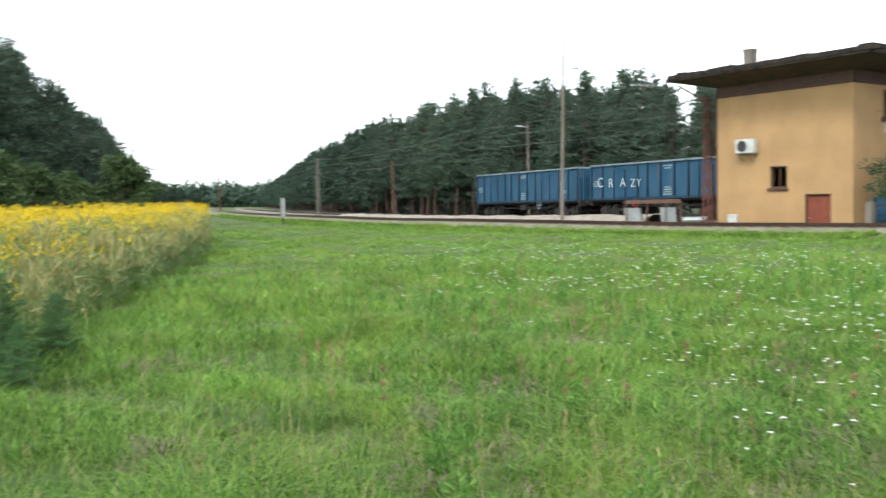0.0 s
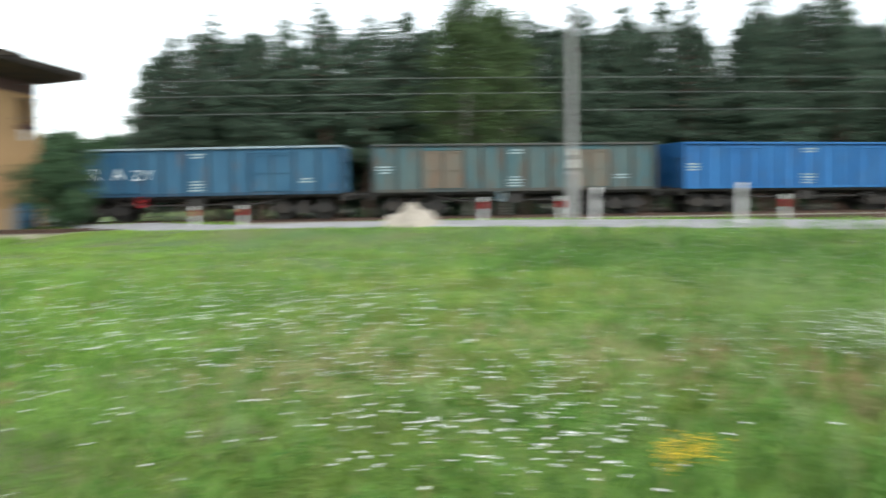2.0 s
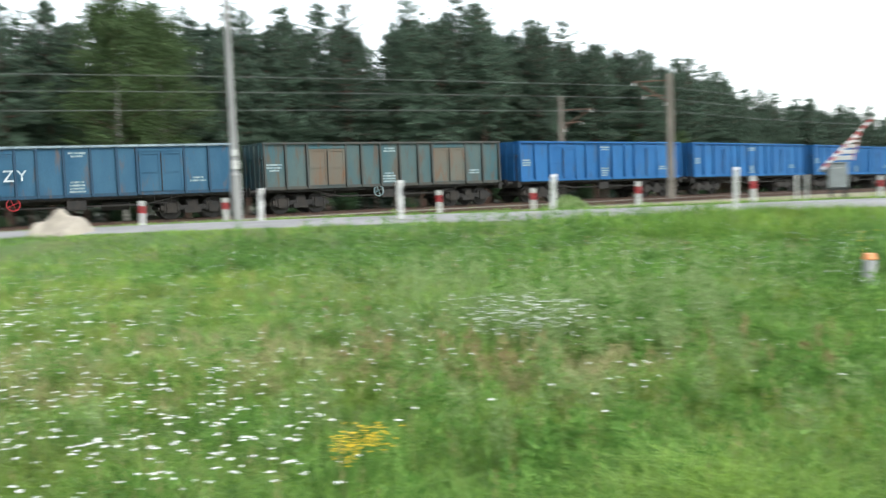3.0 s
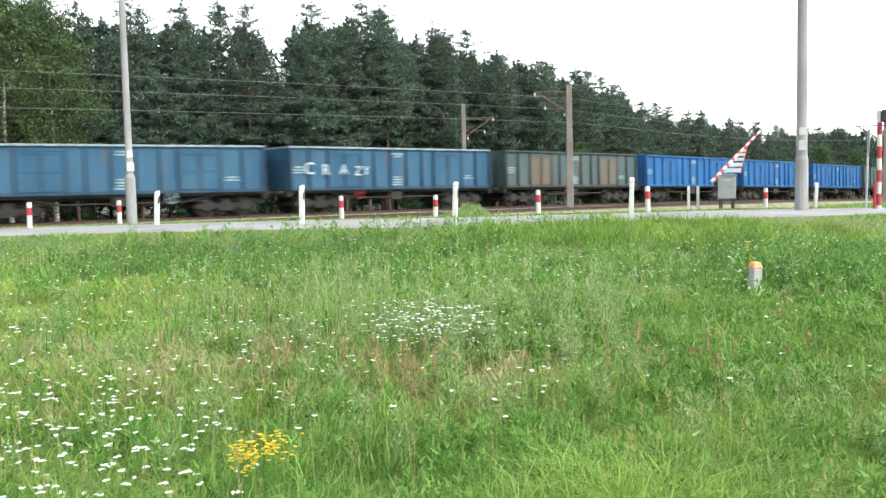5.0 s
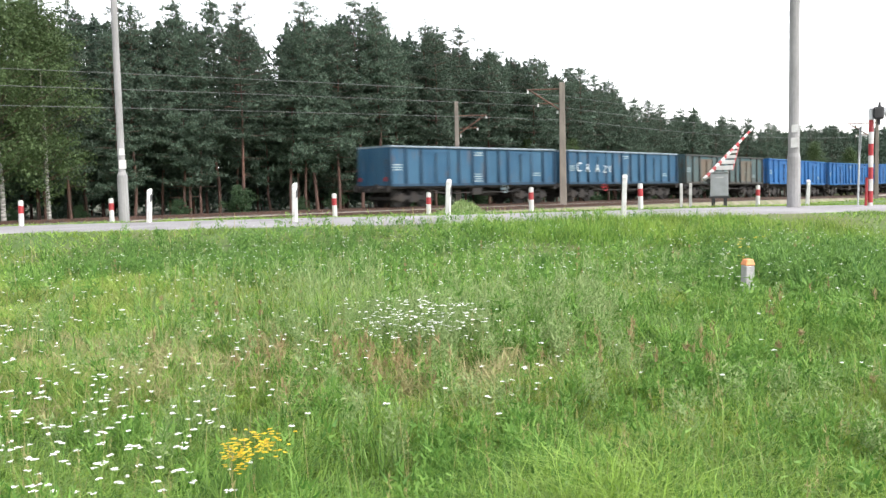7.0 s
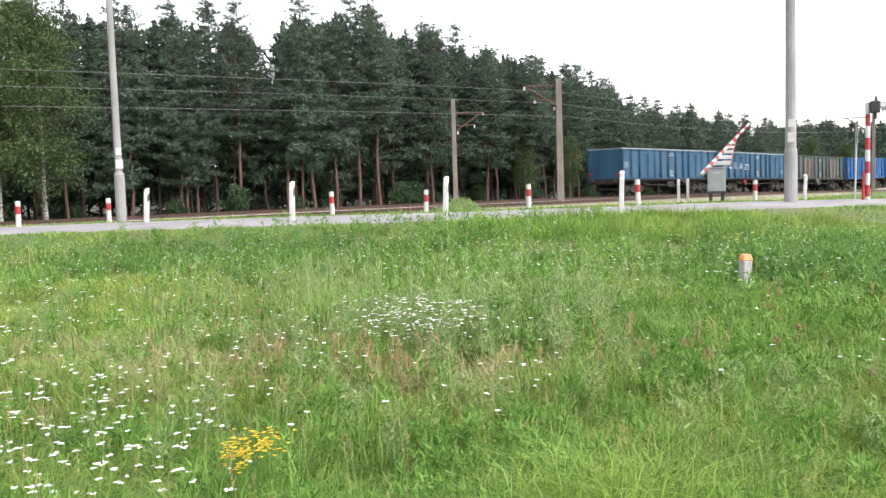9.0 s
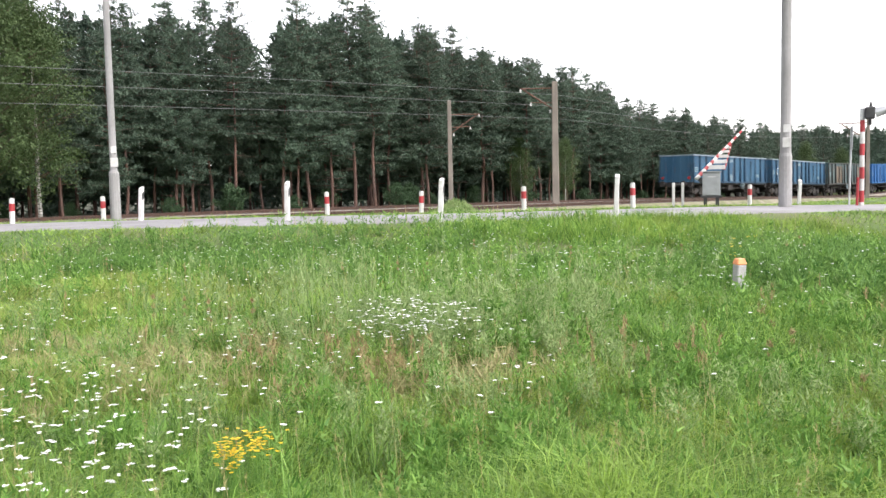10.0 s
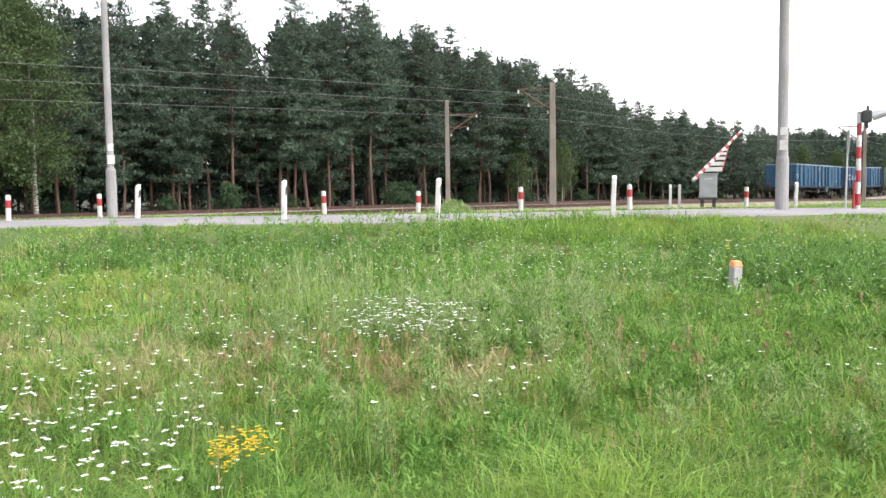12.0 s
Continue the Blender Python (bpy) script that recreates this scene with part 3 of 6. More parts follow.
def build_train():
    order = [(M_TEAL, M_TEAL, "faded blue open freight wagon, last of the train"), (M_TEAL, M_TEAL, "faded blue open freight wagon with white painted letters"),
             (M_GREEN, M_RUSTDOOR, "faded grey-green open freight wagon with rusty doors"), (M_BLUE, M_BLUE, "bright blue open freight wagon with pale marks"),
             (M_BLUE, M_BLUE, "bright blue open freight wagon with pale marks"), (M_BLUE, M_BLUE, "bright blue open freight wagon with pale marks"),
             (M_GREEN, M_GREEN, "faded grey-green open freight wagon on the rails"), (M_BLUE, M_BLUE, "bright blue open freight wagon with pale marks"),
             (M_TEAL, M_TEAL, "faded blue open freight wagon on the rails")]
    for k, (p, d, label) in enumerate(order):
        w = wagon(p, d, label, seed=k)
        WAGONS.append(w)
        if k == 1:
            for i, ch in enumerate("CRAZY"):
                lettering(w, ch, (-5.7, -4.72, -3.7, -2.82, -2.3)[i], SILL + (0.74, 0.7, 0.72, 0.68, 0.7)[i], (0.82, 0.76, 0.74, 0.66, 0.62)[i])
        if k < 3:
            # brake wheel low on the side
            bm = bmesh.new()
            bx = (2.0, -2.5, -0.7)[k]
            for i in range(18):
                a0, a1 = i * math.pi / 9, (i + 1) * math.pi / 9
                rod(bm, (bx + 0.25 * math.cos(a0), -1.42, 0.92 + 0.25 * math.sin(a0)), (bx + 0.25 * math.cos(a1), -1.42, 0.92 + 0.25 * math.sin(a1)), 0.024, None, 5)
            for i in range(4):
                a0 = i * math.pi / 2 + 0.4
                rod(bm, (bx, -1.42, 0.92), (bx + 0.25 * math.cos(a0), -1.42, 0.92 + 0.25 * math.sin(a0)), 0.016, None, 5)
            rod(bm, (bx, -1.46, 0.92), (bx, -1.1, 0.92), 0.03, None, 6)
            part("brake_wheel", bm, M_RED if k == 1 else M_STENCIL, w, "red brake hand wheel" if k == 1 else "pale brake hand wheel")
        rear = k == 0
        if rear:
            for y in (-1.1, 1.1):
                bm = bmesh.new()
                rod(bm, (-HALF - 0.06, y, 1.5), (-HALF - 0.11, y, 1.5), 0.12, None, 14)
                part("tail_disc", bm, M_RED, w, "red tail marker disc")


def wagon_pose(k, t):
    s = SPEED * (t - 5.5) + WAGON_LENGTH * k + WAGON_LENGTH / 2
    a, b = on_track(s - 4.6), on_track(s + 4.6)
    d = Vector(b[:3]) - Vector(a[:3])
    return pose((a[0] + b[0]) / 2, (a[1] + b[1]) / 2, (a[2] + b[2]) / 2, 0, -math.degrees(math.atan2(d.z, d.xy.length)), math.degrees(math.atan2(d.y, d.x)))


def motions():
    for k, w in enumerate(WAGONS):
        walk(w, [(t, wagon_pose(k, t)) for t in np.arange(0, SECONDS + 0.01, 0.4)])
        for o in w.children_recursive:
            if o.name.startswith("wheelset"):
                home = o.matrix_basis.copy()
                walk(o, [(t, home @ pose(0, 0, 0, 0, math.degrees(SPEED * t / 0.46), 0)) for t in np.arange(0, SECONDS + 0.01, 1 / 15)])


# ---------------------------------------------------------------- signal box
BOX_AT, BOX_SIZE, BOX_HEAD, BOX_OVER = (19.69, 39.15, -0.5), (6.66, 3.7, 6.8), 155.0, 1.55
BUSH_AT = (37.4, 39.0)
FOREST_FROM = -20.0
# bearing from the meadow (degrees) and how high the woods rise over the horizon there
WOOD_RISE = ((-36, 12.5), (-20, 10.8), (-15.8, 9.7), (-14.2, 7.6), (-12.4, 6.7), (-10.6, 5.5), (-9.6, 3.2), (-9.0, 1.9), (-6.9, 1.2), (-4.3, 0.6), (-2.3, 0.4),
             (-0.2, 1.6), (2.0, 3.2), (5.2, 4.7), (9.8, 6.2), (13.4, 7.2), (16.2, 7.4), (20.4, 7.6), (25, 7.3), (30, 7.2), (42.4, 8.0), (44.1, 9.4), (46.8, 10.2), (50.2, 10.4), (52.2, 9.6),
             (54.3, 11.2), (57.4, 10.0), (60.6, 11.0), (66, 10.5), (70, 10.2), (73.4, 10.8), (76, 10.6), (77.1, 9.0), (79, 10.5), (82.5, 10.6), (87.4, 9.8), (92.6, 8.1),
             (97.2, 6.6), (99.9, 4.7), (104, 3.8), (107.9, 2.9), (114, 2.4), (125, 2.0))


def build_signal_box():
    """Two-storey rendered railway building with a wide flat roof, between the tracks."""
    hx = radians(BOX_HEAD)
    ux, uy = math.sin(hx), math.cos(hx)  # along the front wall, towards the crossing
    m = Matrix(((ux, uy * -1, 0, BOX_AT[0]), (uy, ux, 0, BOX_AT[1]), (0, 0, 1, BOX_AT[2]), (0, 0, 0, 1)))
    b = thing("signal_box", "ochre rendered two-storey railway building with dark overhanging roof", "building", m)
    Lx, Dy, H = BOX_SIZE
    t = 0.35
    win = (2.8, 2.14, 0.85, 0.95)
    door = (4.5, 0.0, 1.2, 1.86)

    def wall(name, axis0, length, openings, place, z0=-0.6, z1=H, x0=0.0, x1=None):
        """A wall of blocks round its openings (x, z, width, height)."""
        bm = bmesh.new()
        xs = sorted({x0, length if x1 is None else x1, *[v for o in openings for v in (o[0], o[0] + o[2])]})
        zs = sorted({z0, z1, *[v for o in openings for v in (o[1], o[1] + o[3])]})
        for i in range(len(xs) - 1):
            for j in range(len(zs) - 1):
                cx, cz = (xs[i] + xs[i + 1]) / 2, (zs[j] + zs[j + 1]) / 2
                if not any(o[0] < cx < o[0] + o[2] and o[1] < cz < o[1] + o[3] for o in openings):
                    box(bm, xs[i], 0, zs[j], xs[i + 1], t, zs[j + 1])
        bmesh.ops.remove_doubles(bm, verts=bm.verts[:], dist=0.0005)
        dup = {}
        for f in bm.faces[:]:
            dup.setdefault(tuple(round(c, 3) for c in f.calc_center_median()), []).append(f)
        bmesh.ops.delete(bm, geom=[f for fs in dup.values() if len(fs) > 1 for f in fs], context="FACES")
        bmesh.ops.transform(bm, matrix=place, verts=bm.verts[:])
        return part(name, bm, M_STUCCO, b)

    def glazing(name, o, place, bars=1):
        x, z, w_, h_ = o
        bm = bmesh.new()
        for a in ((x, 0.1, z, x + 0.07, 0.18, z + h_), (x + w_ - 0.07, 0.1, z, x + w_, 0.18, z + h_), (x, 0.1, z, x + w_, 0.18, z + 0.07), (x, 0.1, z + h_ - 0.07, x + w_, 0.18, z + h_)):
            box(bm, *a)
        for i in range(bars):
            c = x + w_ * (i + 1) / (bars + 1)
            box(bm, c - 0.025, 0.11, z, c + 0.025, 0.17, z + h_)
        bmesh.ops.transform(bm, matrix=place, verts=bm.verts[:])
        fr = part(name, bm, M_BROWN, b, "dark brown wooden window")
        bm = bmesh.new()
        box(bm, x + 0.05, 0.135, z + 0.05, x + w_ - 0.05, 0.145, z + h_ - 0.05)
        bmesh.ops.transform(bm, matrix=place, verts=bm.verts[:])
        part("pane", bm, M_GLASS, fr)
        bm = bmesh.new()
        box(bm, x - 0.08, -0.09, z - 0.1, x + w_ + 0.08, 0.1, z)
        chamfer(bm, 0.012, 1)
        bmesh.ops.transform(bm, matrix=place, verts=bm.verts[:])
        part("sill", bm, M_BROWN, fr)

    front = Matrix.Identity(4)
    right = Matrix(((0, -1, 0, Lx), (1, 0, 0, 0), (0, 0, 1, 0), (0, 0, 0, 1)))
    wall("front_wall", 0, Lx, [win, door], front)
    upper = (Dy * 0.6, 5.0, Dy * 0.3, 1.15)
    rdoor = (Dy * 0.7 - 0.2, 0.0, 0.9, 1.9)
    wall("gable_wall", 0, Dy, [upper, rdoor], right, x0=t, x1=Dy - t)
    left = Matrix(((0, 1, 0, 0), (1, 0, 0, 0), (0, 0, 1, 0), (0, 0, 0, 1)))
    wall("gable_wall", 0, Dy, [], left, x0=t, x1=Dy - t)
    back = Matrix(((1, 0, 0, 0), (0, 1, 0, Dy - t), (0, 0, 1, 0), (0, 0, 0, 1)))
    wall("back_wall", 0, Lx, [(0.8, 4.9, Lx - 1.6, 1.2)], back)
    glazing("window", win, front)
    glazing("window", upper, right)
    glazing("window", (0.8, 4.9, Lx - 1.6, 1.2), back @ pose(0, 0.1, 0), 5)
    for o, pl, mt, lab in ((door, front, M_DOOR, "red-brown painted wooden door"), (rdoor, right, M_DARK, "dark side door")):
        x, z, w_, h_ = o
        bm = bmesh.new()
        box(bm, x + 0.06, 0.12, z, x + w_ - 0.06, 0.17, z + h_ - 0.06)
        for i in range(1, 5):
            c = x + 0.06 + (w_ - 0.12) * i / 5
            box(bm, c - 0.006, 0.112, z, c + 0.006, 0.13, z + h_ - 0.06)
        bmesh.ops.transform(bm, matrix=pl, verts=bm.verts[:])
        d = part("door", bm, mt, b, lab)
        bm = bmesh.new()
        for a in ((x, 0.05, z, x + 0.06, 0.2, z + h_), (x + w_ - 0.06, 0.05, z, x + w_, 0.2, z + h_), (x, 0.05, z + h_ - 0.06, x + w_, 0.2, z + h_)):
            box(bm, *a)
        bmesh.ops.transform(bm, matrix=pl, verts=bm.verts[:])
        part("frame", bm, M_BROWN, d)
        bm = bmesh.new()
        rod(bm, (x + 0.16, 0.06, z + 0.85), (x + 0.28, 0.06, z + 0.85), 0.015, None, 6)
        rod(bm, (x + 0.16, 0.12, z + 0.85), (x + 0.16, 0.06, z + 0.85), 0.015, None, 6)
        bmesh.ops.transform(bm, matrix=pl, verts=bm.verts[:])
        part("handle", bm, M_STEEL, d)
    # intermediate dark band under the eaves
    bm = bmesh.new()
    box(bm, -0.03, -0.03, H - 0.5, Lx + 0.03, Dy + 0.03, H)
    part("eaves_band", bm, M_BROWN, b, "dark brown band under the eaves")
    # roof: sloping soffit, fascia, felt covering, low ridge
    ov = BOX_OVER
    # the soffit's material already carries the overhang's shade
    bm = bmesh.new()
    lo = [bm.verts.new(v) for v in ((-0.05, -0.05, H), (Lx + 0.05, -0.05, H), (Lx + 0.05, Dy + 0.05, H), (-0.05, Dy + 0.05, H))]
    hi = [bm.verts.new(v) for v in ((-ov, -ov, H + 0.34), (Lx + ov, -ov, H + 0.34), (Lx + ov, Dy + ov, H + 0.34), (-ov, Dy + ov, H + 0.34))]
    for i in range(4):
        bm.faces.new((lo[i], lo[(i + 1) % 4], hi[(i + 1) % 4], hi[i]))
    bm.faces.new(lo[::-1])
    part("soffit", bm, M_SOFFIT, b, "ochre painted soffit with the shade under the eaves in its colour")
    bm = bmesh.new()
    box(bm, -ov - 0.04, -ov - 0.04, H + 0.344, Lx + ov + 0.04, Dy + ov + 0.04, H + 0.64)
    chamfer(bm, 0.02, 1)
    vs = [(-ov + 0.02, -ov + 0.02, H + 0.645), (Lx + ov - 0.02, -ov + 0.02, H + 0.645), (Lx + ov - 0.02, Dy + ov - 0.02, H + 0.645), (-ov + 0.02, Dy + ov - 0.02, H + 0.645), (Lx * 0.35, Dy / 2, H + 0.93), (Lx * 0.65, Dy / 2, H + 0.93)]
    q = [bm.verts.new(v) for v in vs]
    for f in ((0, 1, 5, 4), (1, 2, 5), (2, 3, 4, 5), (3, 0, 4)):
        bm.faces.new([q[i] for i in f])
    rf = part("roof", bm, M_FASCIA, b, "dark tarred felt roof with ragged edge")
    rnd = random.Random(5)
    bm = bmesh.new()
    for e in range(110):
        u = rnd.random() * (Lx + 2 * ov) - ov
        box(bm, u, -ov - 0.05 - 0.03 * rnd.random(), H + 0.44 + 0.06 * rnd.random(), u + 0.25 + 0.3 * rnd.random(), -ov + 0.2, H + 0.58 + 0.05 * rnd.random())
    for e in range(34):
        u, w_ = rnd.random() * (Lx + 2 * ov) - ov, 0.3 + 0.7 * rnd.random()
        box(bm, u, -ov + 0.1 + 0.9 * rnd.random(), H + 0.6, min(u + w_, Lx + ov), -ov + 1.3 + 0.6 * rnd.random(), H + 0.66 + 0.1 * rnd.random())
    part("loose_felt", bm, M_FASCIA, rf)
    bm = bmesh.new()
    cx = Lx * 0.1 - 0.32
    for i in range(9):
        e = 0.0 if i % 2 else 0.015
        box(bm, cx - e, Dy * 0.4 - e, H + 0.4 + i * 0.15, cx + 0.42 + e, Dy * 0.4 + 0.42 + e, H + 0.549 + i * 0.15)
    box(bm, cx - 0.04, Dy * 0.4 - 0.04, H + 1.752, cx + 0.46, Dy * 0.4 + 0.46, H + 1.81)
    part("chimney", bm, M_CONC_OLD, b, "small grey rendered chimney")
    # conduit and small white boxes on the front
    bm = bmesh.new()
    rod(bm, (0.02, -0.05, 0), (0.02, -0.05, H - 0.5), 0.03, None, 6)
    part("downpipe", bm, M_RUST, b)
    bm = bmesh.new()
    box(bm, Lx * 0.1, -0.14, 0.5, Lx * 0.1 + 0.5, 0, 1.0)
    chamfer(bm, 0.02, 1)
    part("meter_box", bm, M_WHITE, b, "white meter box at the foot of the wall")
    bm = bmesh.new()
    box(bm, Lx + 0.002, Dy * 0.62, 4.35, Lx + 0.022, Dy * 0.62 + 0.5, 4.95)
    part("notice_board", bm, M_WHITE, b, "blank white notice board on the gable")
    bm = bmesh.new()
    box(bm, Lx - 0.02, Dy * 0.56, 4.8, Lx + 0.1, Dy * 0.95, 4.98)
    part("window_board", bm, M_BROWN, b, "brown board below the upper window")
    bm = bmesh.new()
    rod(bm, (-ov, -ov * 0.6, H + 0.26), (0.05, 0.5, H - 1.1), 0.045, None, 6)
    part("eaves_strut", bm, M_RUST, b, "rusty diagonal strut under the roof corner")
    bm = bmesh.new()
    rod(bm, (Lx + ov, Dy, H + 0.26), (Lx + 0.05, Dy - 0.2, H - 1.0), 0.03, None, 6)
    part("eaves_strut", bm, M_RUST, b, "rusty diagonal strut under the roof corner")
    ac = thing("air_conditioner", "white outdoor air conditioning unit on wall brackets", "air conditioner", m @ pose(1.3, -0.42, 3.72))
    bm = bmesh.new()
    box(bm, 0, 0, 0, 0.95, 0.32, 0.62)
    chamfer(bm, 0.025, 2)
    part("casing", bm, M_WHITE, ac)
    bm = bmesh.new()
    for r in (0.25, 0.19, 0.13, 0.07):
        bmesh.ops.create_cone(bm, cap_ends=True, segments=24, radius1=r, radius2=r - 0.02, depth=0.012 + (0.25 - r) * 0.1, matrix=Matrix.Translation((0.36, -0.006, 0.31)) @ pose(0, 0, 0, 90))
    part("fan_grille", bm, M_BLACK, ac, "dark round fan grille")
    bm = bmesh.new()
    for x in (0.15, 0.8):
        box(bm, x - 0.02, 0, -0.06, x + 0.02, 0.42, -0.004)
        rod(bm, (x, 0.02, -0.05), (x, 0.42, -0.35), 0.015, None, 6)
    part("bracket", bm, M_STEEL, ac)


# ---------------------------------------------------------------- trees
def tuft_cloud(rng, centres, radius, count, size, up=0.35, flat=0.6, needle=False, thin=1.0):
    """Small pointed leaf quads strewn round centres."""
    n = len(centres) * count
    c = np.repeat(np.asarray(centres), count, 0)
    r = np.repeat(np.asarray(radius), count)
    d = rng.normal(size=(n, 3))
    d[:, 2] *= flat
    d /= np.linalg.norm(d, axis=1)[:, None]
    p = c + d * (r * rng.uniform(0.25, 1.0, n) ** 0.6)[:, None]
    a = d + rng.normal(size=(n, 3)) * 0.7 + np.array([0, 0, up])
    a /= np.linalg.norm(a, axis=1)[:, None]
    b = np.cross(a, rng.normal(size=(n, 3)))
    b /= np.linalg.norm(b, axis=1)[:, None]
    L = (np.repeat(np.broadcast_to(size, len(centres)), count) * rng.uniform(0.6, 1.4, n))[:, None]
    W = L * rng.uniform(0.25, 0.5, n)[:, None]
    if needle:
        W = L * rng.uniform(0.18, 0.34, n)[:, None] * thin
        V = np.stack([p - a * L * 0.5 - b * W * 0.5, p - a * L * 0.5 + b * W * 0.5, p + a * L * 0.6], 1).reshape(-1, 3)
        return V, np.arange(n * 3).reshape(-1, 3)
    V = np.stack([p - a * L * 0.5, p + b * W * 0.5, p + a * L * 0.6, p - b * W * 0.5], 1).reshape(-1, 3)
    F = np.arange(n * 4).reshape(-1, 4)
    return V, F


def pine(seed, height, needles=None, bare=0.3, spread=1.0, fine=2):
    """A Scots pine: bare reddish lower trunk, whorls of flat boughs with needle tufts along their twigs, a pointed leader.
    fine: 2 near the line, 1 behind, 0 deep in the wood."""
    rng = np.random.default_rng(seed)
    rnd = random.Random(seed)
    t = thing("pine_tree", "tall dark green pine with bare reddish lower trunk", "tree", group="pines along the railway")
    bm = bmesh.new()
    pts = [Vector((0, 0, -0.4))]
    for i in range(1, 8):
        pts.append(Vector((rnd.gauss(0, 0.07), rnd.gauss(0, 0.07), height * 0.97 * i / 7)))
    r0 = height * 0.0085
    for i in range(7):
        rod(bm, pts[i], pts[i + 1], r0 * (1 - i / 7.6), r0 * (1 - (i + 1) / 7.6), 7 if fine else 5)
    k_h = min(1, height / 7)
    tips, rad = [], []
    # dead snags below the crown
    if fine == 2:
        for i in range(7):
            z, a = height * rnd.uniform(0.12, bare + 0.12), rnd.random() * 6.28
            ln = rnd.uniform(0.4, 1.3) * k_h
            rod(bm, (0, 0, z), (math.cos(a) * ln, math.sin(a) * ln, z + rnd.uniform(-0.15, 0.2)), 0.02 * k_h, 0.006, 4)
    z = height * bare
    while z < height * 0.965:
        f = (z / height - bare) / (1 - bare)
        reach = spread * height * 0.235 * (1 - f) ** 0.7 * (0.6 + 0.4 * min(1, f * 4)) + 0.04
        a0 = rnd.random() * 6.28
        k = rnd.randint(4, 6)
        for i in range(k):
            if rnd.random() < 0.12:
                continue
            a = a0 + i * 6.28 / k + rnd.gauss(0, 0.25)
            ln = reach * rnd.uniform(0.55, 1.2)
            sag = -0.12 * (1 - f) + 0.45 * f * f
            ca, sa_ = math.cos(a), math.sin(a)
            end = Vector((ca * ln, sa_ * ln, z + (sag + 0.12) * ln))
            if fine:
                rod(bm, (0, 0, z), end, height * (0.0012 + 0.0014 * (1 - f)), height * 0.0006, 4)
            m = max(2, int(ln / (0.26, 0.34, 0.62)[2 - fine] / k_h))
            for j in range(m):
                u = 0.22 + 0.78 * (j + rnd.random()) / m
                side = rnd.uniform(-1, 1) * (0.34 * ln * (1.05 - u) + 0.16 * k_h)
                lift = sag * ln * u + 0.14 * ln * u * u
                tips.append((ca * ln * u - sa_ * side, sa_ * ln * u + ca * side, z + lift + rnd.gauss(0.04, 0.07) * k_h))
                rad.append((1, 1.15, 1.75)[2 - fine] * k_h * rnd.uniform(0.24, 0.42) * (0.6 + 0.4 * (1 - f)))
        z += height * (0.042, 0.046, 0.058)[2 - fine] * (1 - 0.4 * f) * rnd.uniform(0.7, 1.3)
    for q in (0.9, 0.925, 0.95, 0.97, 0.985, 1.0):
        tips.append((rnd.gauss(0, 0.03), rnd.gauss(0, 0.03), height * q))
        rad.append((0.34 - 2.6 * (q - 0.9)) * k_h)
    part("trunk", bm, M_BARK, t)
    count, size = ((34, 0.21), (22, 0.31), (14, 0.62))[2 - fine]
    slim = np.clip(np.array(rad) / (0.33 * (1, 1.15, 1.75)[2 - fine]) / k_h, 0.55, 1.1)
    V, F = tuft_cloud(rng, tips, rad, count, size * k_h * slim, up=0.55, flat=0.42, needle=True)
    c = new("crown", soup("crown", V, F, needles or M_NEEDLE))
    c.parent = t
    return t


def broadleaf(seed, height, width, leaf, bark, name, label, start=0.2, dens=1.0, size=0.2, group=""):
    rng = np.random.default_rng(seed)
    rnd = random.Random(seed)
    t = thing(name, label, "tree" if height > 3 else "bush", group=group)
    bm, limbs = bmesh.new(), bmesh.new()
    tips, rad = [], []
    n = 5
    pts = [Vector((0, 0, -0.3))] + [Vector((rnd.gauss(0, 0.05 * height / 8), rnd.gauss(0, 0.05 * height / 8), height * 0.93 * i / n)) for i in range(1, n + 1)]
    for i in range(n):
        rod(bm, pts[i], pts[i + 1], 0.010 * height * (1 - i / (n + 0.6)), 0.010 * height * (1 - (i + 1) / (n + 0.6)), 7)
    for i in range(int(30 * dens) + 8):
        f = rnd.random() ** 0.8
        z = height * (start + (0.95 - start) * f)
        reach = width * 0.5 * math.sin(math.pi * min(0.97, 0.18 + 0.8 * f)) * rnd.uniform(0.65, 1.15)
        a = rnd.random() * 6.28
        tip = Vector((math.cos(a) * reach, math.sin(a) * reach, z + reach * 0.35))
        root = Vector((0, 0, z * 0.9))
        rod(limbs, root, tip, 0.0016 * height * (1 - f * 0.6), 0.004, 4)
        for j in range(5):
            u = 0.35 + 0.65 * (j + rnd.random()) / 5
            c = root.lerp(tip, u)
            tips.append((c.x + rnd.gauss(0, 0.06 * width), c.y + rnd.gauss(0, 0.06 * width), c.z + rnd.gauss(0, 0.04 * height)))
            rad.append(width * rnd.uniform(0.06, 0.14))
    part("trunk", bm, bark, t)
    part("branching", limbs, M_BARK, t, "thin dark branches")
    V, F = tuft_cloud(rng, tips, rad, 46, size, up=-0.35, flat=0.8)
    c = new("crown", soup("crown", V, F, leaf))
    c.parent = t
    return t


